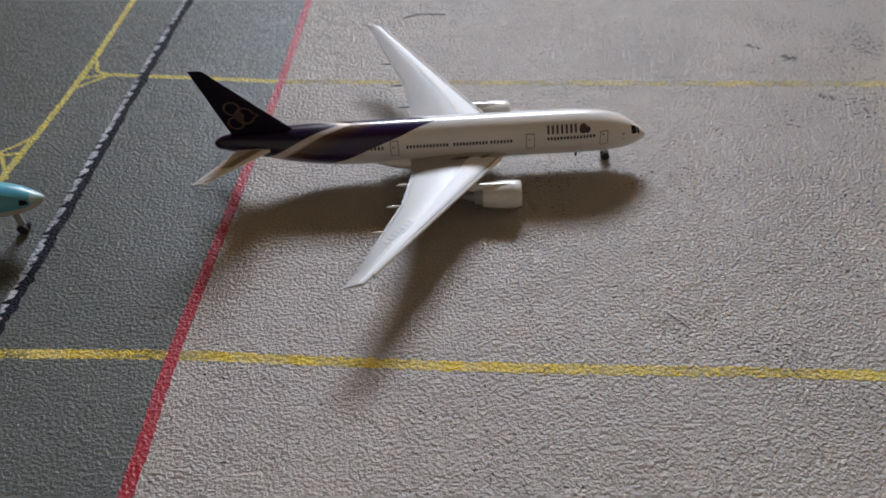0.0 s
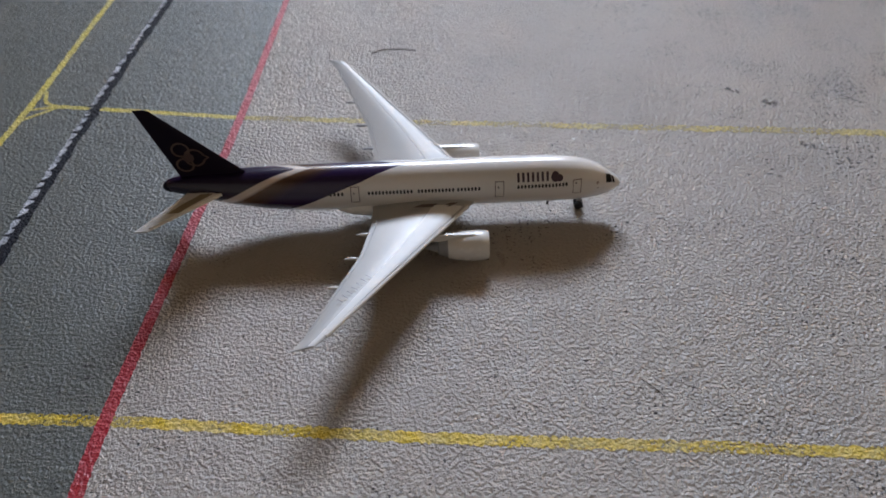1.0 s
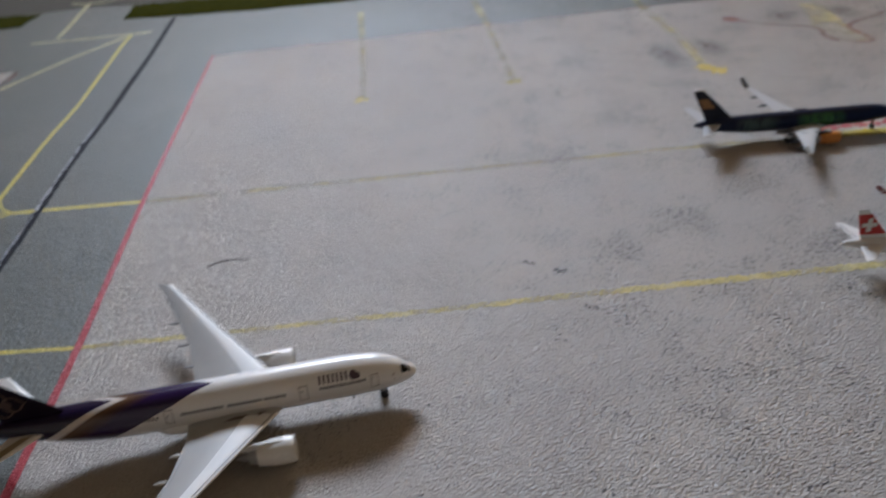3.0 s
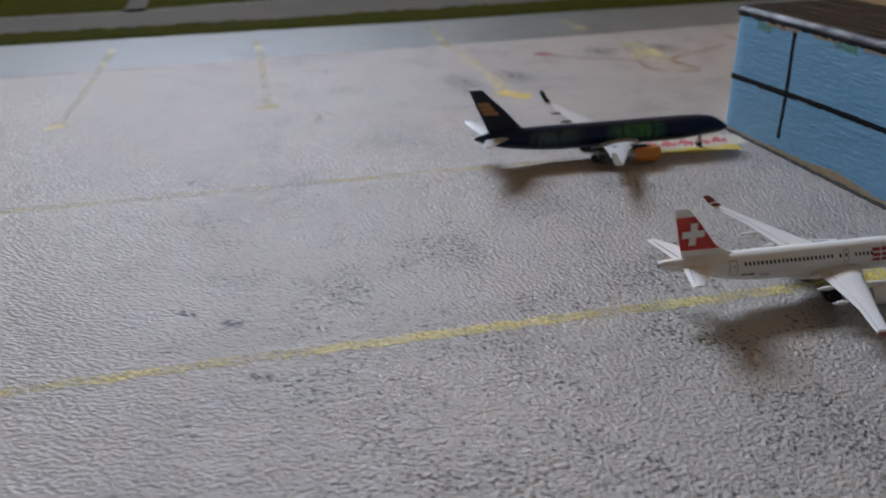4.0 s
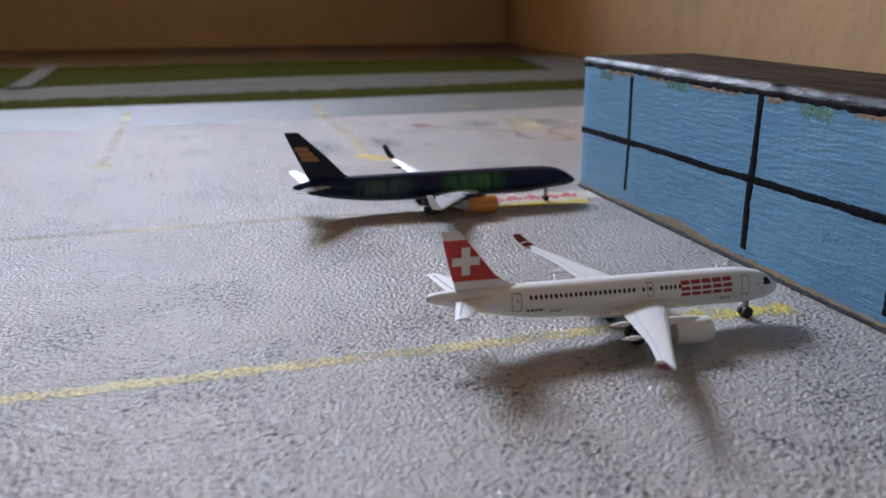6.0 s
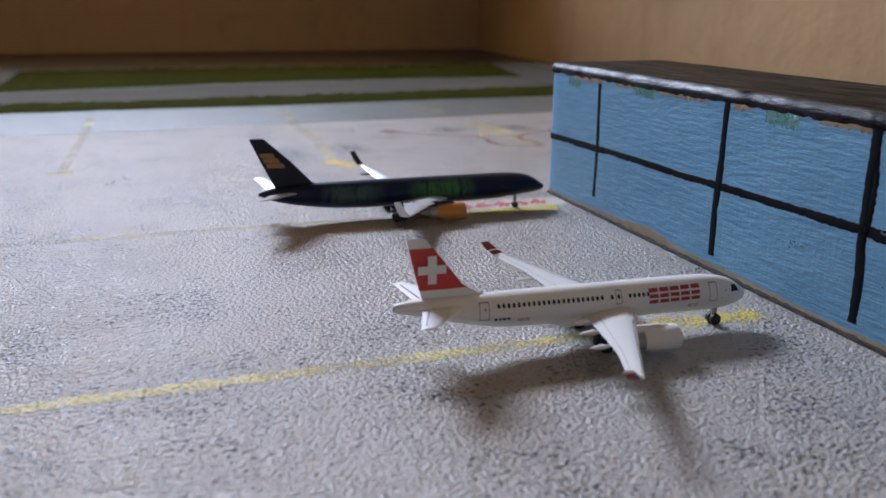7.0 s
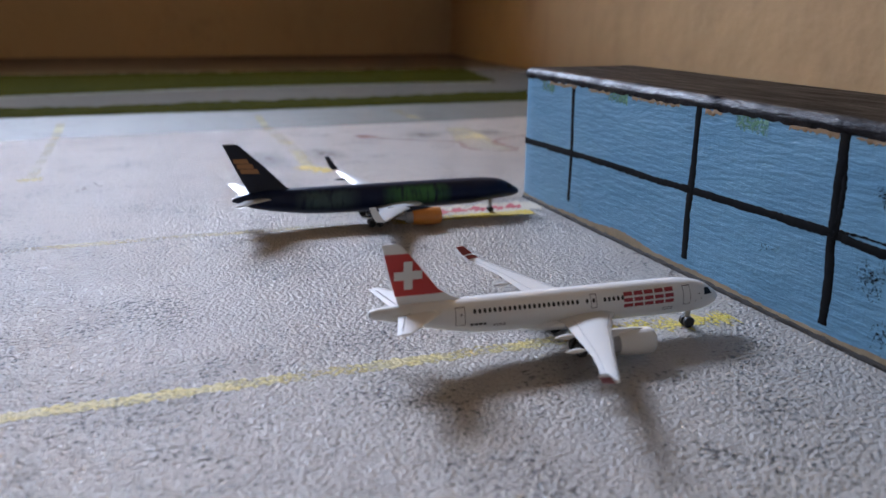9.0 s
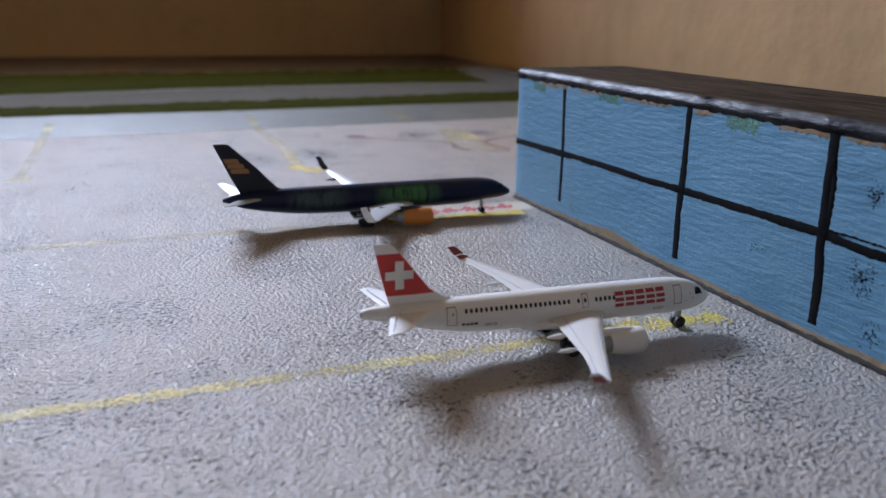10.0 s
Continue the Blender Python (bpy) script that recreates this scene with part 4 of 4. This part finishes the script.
for s in (-1, 1):
    w = part("wing", *wing([(2.5, 51.2, 37.6, 6.4, 1.2), (5.0, 48.9, 37.9, 6.65, 1.1), (11, 45.4, 37.0, 7.0, 0.8), (23, 39.4, 35.0, 7.65, 0.5), (32.0, 35.2, 32.2, 8.0, 0.4), (33.8, 34.2, 31.6, 8.3, 0.35)], s), WING_WHITE, small)
    for pts in ([(47.6, s * 6, 7.56), (44.4, s * 11, 7.63), (38.9, s * 23, 8.05), (34.8, s * 32, 8.33)], [(39.9, s * 6, 7.25), (38.8, s * 11, 7.37), (36.0, s * 23, 7.89), (32.9, s * 32, 8.2)]):
        part("panel_line", *tube(pts, 0.05, 6), PALE_PRINT, w)
    part("winglet", *wing([(33.7, 34.3, 31.6, 8.28, 0.35), (34.9, 32.9, 30.2, 9.3, 0.3), (35.6, 30.9, 28.9, 11.0, 0.2)], s), DEEP_RED if s > 0 else MATT_WHITE, w, "red tipped winglet")
    if s > 0:
        part("winglet_band", *wing([(34.45, 33.5, 30.6, 8.9, 0.42), (34.7, 33.2, 30.4, 9.1, 0.40)], s), MATT_WHITE, w, "pale band round the winglet")
    if s < 0:
        part("winglet_patch", *wing([(34.35, 33.4, 30.8, 8.75, 0.52), (34.95, 32.5, 30.2, 9.35, 0.50), (35.45, 31.2, 29.3, 10.6, 0.42)], s), DEEP_RED, w, "dark red winglet print")
    part("stabilizer", *wing([(1.0, 15.4, 5.0, 10.4, 0.6), (2.4, 13.6, 5.0, 10.55, 0.55), (12.2, 5.0, 2.3, 11.3, 0.25)], s), MATT_WHITE, small)
    part("root_line", *tube([(14.9, s * 2.25, 10.75), (12.0, s * 2.1, 11.1), (7.0, s * 1.9, 10.85)], 0.09, 6), OUTLINE, small)
    part("elevator_line", *tube([(6.3, s * 2.6, 10.78), (3.6, s * 11.0, 11.45)], 0.07, 6), OUTLINE, small)
    engine(small, 46.6, 54.3, s * 11.2, 3.7, 2.6, MATT_WHITE, [(53.5, 0.12, 6.0, 6.2), (50, 0.35, 5.4, 6.8), (44, 0.35, 5.4, 7.0), (41, 0.15, 6.4, 7.0)], MATT_WHITE)
    gear("main_gear", small, 41.2, s * 6.3, 6.2, 1.65, (0,), 1.1, 0.75)
    fairings(small, [(37.9, s * 6.0, 6.5, 3.2, 0.7), (37.0, s * 11.5, 6.65, 3.8, 0.72), (35.6, s * 18.5, 7.0, 3.6, 0.6)], MATT_WHITE)
n = Nodes("red_fin_livery")
fz = n.math("MULTIPLY", n.node("ShaderNodeSeparateXYZ", {0: n.coord}).outputs[2], 1000.0)
c = n.mix(n.ramp(fz, 13.75, 13.9), (0.78, 0.78, 0.78), (0.52, 0.035, 0.03))
c = n.mix(n.ramp(fz, 22.2, 22.35), c, (0.74, 0.73, 0.70))
FIN_RED = n.finish(c, 0.32, coat=0.2)
fin = part("fin", *wing([(0, 20.0, 5.6, 11.8, 0.45), (0, 16.6, 5.3, 12.6, 0.45), (0, 13.5, 4.8, 14.6, 0.42), (0, 9.8, 3.6, 19.5, 0.3), (0, 6.4, 2.7, 23.8, 0.18), (0, 5.6, 2.7, 24.2, 0.08)], 1, True), FIN_RED, small, "red tail fin with white cap and foot")
for s in (-1, 1):
    cx, cz = 7.45, 18.0
    for a, b in ((2.75, 0.85), (0.85, 2.8)):
        part("cross_bar", [(cx - a, s * 0.47, cz - b), (cx + a, s * 0.47, cz - b), (cx + a, s * 0.47 if b > 1 else s * 0.471, cz + b), (cx - a, s * (0.47 if b > 1 else 0.471), cz + b)], [(0, 1, 2, 3)], MATT_WHITE, fin, "white bar of the cross")
part("exhaust_port", *lathe([(-0.25, 0.55), (0.3, 0.7)], (0, 0, 10.75), k=14), GREY, small)
gear("nose_gear", small, 70.3, 0, 5.4, 1.25, (0,), 0.7, 0.5)
for sd in (1, -1):
    part("cockpit_window", *b2.patch([(74.3, 8.0), (72.0, 8.2), (72.2, 9.5), (73.6, 9.3)], nx=4, nz=4, side=sd), GLASS, small)
windows(small, b2, [20.0 + 1.04 * i for i in range(22)] + [44.0, 45.5] + [48.0 + 1.02 * i for i in range(5)], 10.3, 0.66, 0.92, 0.018)
for x0, x1, z0, z1 in ((16.1, 18.1, 7.7, 11.2), (44.8, 46.2, 8.4, 11.0), (66.4, 68.3, 6.8, 10.6), (23.9, 26.3, 7.0, 7.5), (61.6, 63.9, 6.1, 6.7)):
    part("door_outline", *b2.frame_of(x0, x1, z0, z1, 0.13), OUTLINE, small)
for i in range(5):  # lettering turned into plain bars
    x0 = 52.3 + 2.42 * i
    v, f = [], []
    for z in (7.75, 8.85, 9.95):
        a, q = b2.patch([(x0, z), (x0 + 2.1, z), (x0 + 2.05, z + 0.72), (x0 + 0.05, z + 0.72)], nx=2, nz=2, off=0.07)
        f += [tuple(k + len(v) for k in g) for g in q]
        v += a
    part("name_bar", v, f, LETTER_RED, small)
for i in range(4):
    part("registration_bar", *b2.rect(19.1 + 0.85 * i, 19.75 + 0.85 * i, 7.5, 8.0, nx=1, nz=1), DARK, small)

part("door_window", *window_patch(b2, 17.3, 9.9, 0.35, 0.5), DARK, small)
for x, z in ((70.6, 8.6), (71.3, 7.6), (69.6, 7.2)):
    part("nose_mark", *window_patch(b2, x, z, 0.3, 0.3), OUTLINE, small)

# -- the midnight-blue jet --
n = Nodes("aurora_livery")
sep = n.node("ShaderNodeSeparateXYZ", {0: n.coord})
X = n.math("MULTIPLY", sep.outputs[0], 1000.0)
g1 = n.math("MULTIPLY", n.ramp(X, 46, 53), n.ramp(X, 70, 64))
g2 = n.math("MULTIPLY", n.ramp(X, 18, 24), n.ramp(X, 40, 33))
streak = n.ramp(n.noise(240, 4.0, 0.6, stretch=(2.0, 1, 0.4)), 0.34, 0.52)
side_z = n.math("MULTIPLY", sep.outputs[2], 1000.0)
band = n.math("MULTIPLY", n.ramp(side_z, 5.0, 7.0), n.ramp(side_z, 11.8, 10.4))
c = n.mix(n.noise(150, 4.0), (0.006, 0.010, 0.032), (0.011, 0.018, 0.052))
c = n.mix(n.math("MULTIPLY", n.math("MULTIPLY", g1, streak), band), c, (0.055, 0.16, 0.055))
c = n.mix(n.math("MULTIPLY", n.math("MULTIPLY", g2, streak), n.math("MULTIPLY", band, 0.7)), c, (0.075, 0.12, 0.11))
AURORA = n.finish(c, 0.34, spec=0.2)
dark_jet = thing("model_airliner", "midnight-blue die-cast jet model with green glow print and orange engines", "model airplane", pose(0.2142, 0.1292, 0, 0, 0, -8.1), "model airliners on the apron")
b3 = Body([(94.6, 6.6, 7.0, 0.1), (94.2, 6.0, 7.6, 0.8), (93, 5.5, 8.4, 1.5), (90.6, 5.0, 10.0, 2.5), (88, 4.8, 11.2, 3.1), (83, 4.3, 12.0, 3.65), (76, 3.5, 12.2, 3.8), (36, 3.3, 12.2, 3.8), (26, 3.6, 12.2, 3.7), (15, 4.8, 12.1, 2.95), (6, 6.6, 11.5, 1.85), (1, 8.6, 10.2, 0.8), (0, 8.9, 9.7, 0.4)])
part("fuselage", *b3.skin(40), AURORA, dark_jet, "near-black blue fuselage with green aurora print")
for s in (-1, 1):
    w = part("wing", *wing([(3.0, 60.0, 44.6, 5.2, 1.3), (6.0, 57.6, 44.2, 5.6, 1.2), (12.5, 53.4, 43.2, 6.4, 0.9), (18, 49.8, 42.0, 7.1, 0.7), (36, 40.4, 37.8, 9.3, 0.4), (37.5, 39.4, 37.0, 9.6, 0.35)], s), PALE_WING, dark_jet, "pale grey wing")
    part("winglet", *wing([(37.4, 39.5, 37.0, 9.57, 0.35), (38.4, 38.2, 35.8, 11.2, 0.3), (39.0, 36.4, 34.6, 14.2, 0.18)], s), NAVY if s > 0 else WHITE, w, "raked winglet, dark on its inner side")
    part("stabilizer", *wing([(0.5, 13.2, 4.0, 9.2, 0.6), (2.0, 12.0, 3.6, 9.4, 0.55), (15.6, 3.0, -0.6, 11.2, 0.25)], s), PALE_WING, dark_jet, "pale grey tailplane")
    engine(dark_jet, 53.6, 62.8, s * 12.6, 3.5, 2.7, ORANGE, [(60.5, 0.15, 5.8, 6.2), (57, 0.4, 5.4, 7.0), (49, 0.4, 5.4, 7.2), (46, 0.15, 6.4, 7.2)], NAVY)
    gear("main_gear", dark_jet, 43.0, s * 7.3, 6.0, 1.15, (-1.2, 1.2), 0.9, 0.5)
    fairings(dark_jet, [(44.2, s * 10, 5.6, 5, 0.7), (42.0, s * 20, 6.9, 4.6, 0.65), (40.2, s * 28, 8.0, 4.0, 0.55)], NAVY)
fin = part("fin", *wing([(0, 20.5, 5.2, 11.4, 0.5), (0, 16.6, 4.6, 12.6, 0.5), (0, 10.2, 1.4, 19.5, 0.35), (0, 3.0, -1.5, 26.3, 0.18), (0, 2.0, -1.5, 26.7, 0.08)], 1, True), NAVY, dark_jet, "tall near-black tail fin")
for s in (-1, 1):
    for i in range(3):
        z = 17.6 + 1.6 * i
        x = 4.4 - 0.55 * (z - 18) + 0.25
        part("fin_emblem", [(x - 1.6, s * 0.45, z), (x + 3.9 - 0.55 * i, s * 0.45, z - 0.2), (x + 3.2 - 0.55 * i, s * 0.44, z + 1.3), (x - 2.0, s * 0.44, z + 1.4)], [(0, 1, 2, 3)], GOLD, fin, "amber stripe of the tail emblem")
part("fin_cap", *box(-1.4, 2.2, -0.2, 0.2, 26.55, 26.95), MATT_WHITE, fin, "thin white cap line")
gear("nose_gear", dark_jet, 84.4, 0, 5.2, 0.95, (0,), 0.6, 0.42)
part("cockpit_window", *b3.patch([(91.8, 8.3), (89.4, 8.5), (89.6, 9.9), (91.0, 9.7)], nx=3, nz=3), GLASS, dark_jet)

# -- the light blue jet on the taxiway, of which the nose shows --
n = Nodes("light_blue_livery")
bz = n.math("MULTIPLY", n.node("ShaderNodeSeparateXYZ", {0: n.coord}).outputs[2], 1000.0)
bx = n.math("MULTIPLY", n.node("ShaderNodeSeparateXYZ", {0: n.coord}).outputs[0], 1000.0)
teal_c = n.mix(n.ramp(bx, -3.4, -3.0), (0.09, 0.33, 0.42), (0.33, 0.46, 0.46))  # paler nose cap
TEAL = n.finish(n.mix(n.ramp(bz, 11.7, 12.0), (0.55, 0.48, 0.43), teal_c), 0.33, coat=0.2)
teal_jet = thing("model_airliner", "light blue and grey die-cast jet model on the taxiway", "model airplane", pose(-0.1085, -0.0182, 0, 0, 0, 2.0), "model airliners on the apron")
b4 = Body([(0, 11.7, 12.1, 0.1), (-0.5, 11.0, 12.9, 1.0), (-2, 9.9, 13.6, 2.1), (-5, 8.8, 15.2, 3.6), (-9, 8.0, 16.7, 4.7), (-15, 7.6, 17.9, 5.5), (-22, 7.4, 18.4, 5.7), (-80, 7.4, 18.4, 5.7), (-98, 10.2, 19.6, 4.6), (-110, 13.0, 18.8, 2.4), (-116, 14.8, 17.4, 0.8)])
part("fuselage", *b4.skin(40), TEAL, teal_jet, "light blue upper and grey lower fuselage")
for s in (-1, 1):
    part("wing", *wing([(4, -38, -66, 10.6, 1.6), (14, -46, -66, 11.8, 1.1), (58, -80, -86, 16.0, 0.4)], s), SILVER, teal_jet)
    part("stabilizer", *wing([(1.5, -98, -110, 15.5, 0.8), (20, -111, -116, 17.2, 0.3)], s), SILVER, teal_jet)
    engine(teal_jet, -47, -36, s * 18, 6.6, 3.3, TEAL, [(-37, 0.15, 9.6, 10.0), (-42, 0.5, 9.0, 11.0), (-52, 0.4, 9.6, 11.2), (-56, 0.2, 10.4, 11.4)], TEAL)
    gear("main_gear", teal_jet, -62, s * 9, 10.0, 1.3, (-1.4, 1.4), 1.1, 0.6)
part("fin", *wing([(0, -90, -110, 18.6, 0.7), (0, -109, -115, 38.0, 0.25)], 1, True), TEAL, teal_jet)
gear("nose_gear", teal_jet, -10.3, 0, 9.0, 1.6, (0,), 0.9, 0.7, 1.1)
for sd in (1, -1):
    part("cockpit_window", *b4.patch([(-3.3, 12.5), (-5.6, 12.8), (-5.4, 14.2), (-3.9, 13.6)], nx=4, nz=4, side=sd), GLASS, teal_jet)

# ---- small litter on the apron ----
for pts, r in (([(57.6, -61.8), (59.8, -64.2), (61.9, -67.0)], 0.085), ([(-9.7, 91.2), (-5, 93.6), (0, 93.4), (6.8, 92.2)], 0.14)):
    tagged(part("stray_fibre", *tube([(p.x, p.y, 0.22) for p in smooth_line([(x, y, 0) for x, y in pts], 0.8)], r, 6), FIBRE), "dark stray fibre lying on the apron", "fibre")
for x, y, w in ((128, 24.8, 2.4), (130.5, 24.2, 1.8), (114.2, 57.3, 1.9), (116.4, 56.2, 1.3), (124.2, 49, 1.9), (126.4, 48.2, 1.2)):
    painted("paint_chip", "small dark chipped spot in the apron paint", ribbon([(x - w * 0.5, y + w * 0.7), (x + w * 0.5, y - w * 0.7)], w * 0.9, 0.06, 0.35, 0.5), CHIP, "spot")
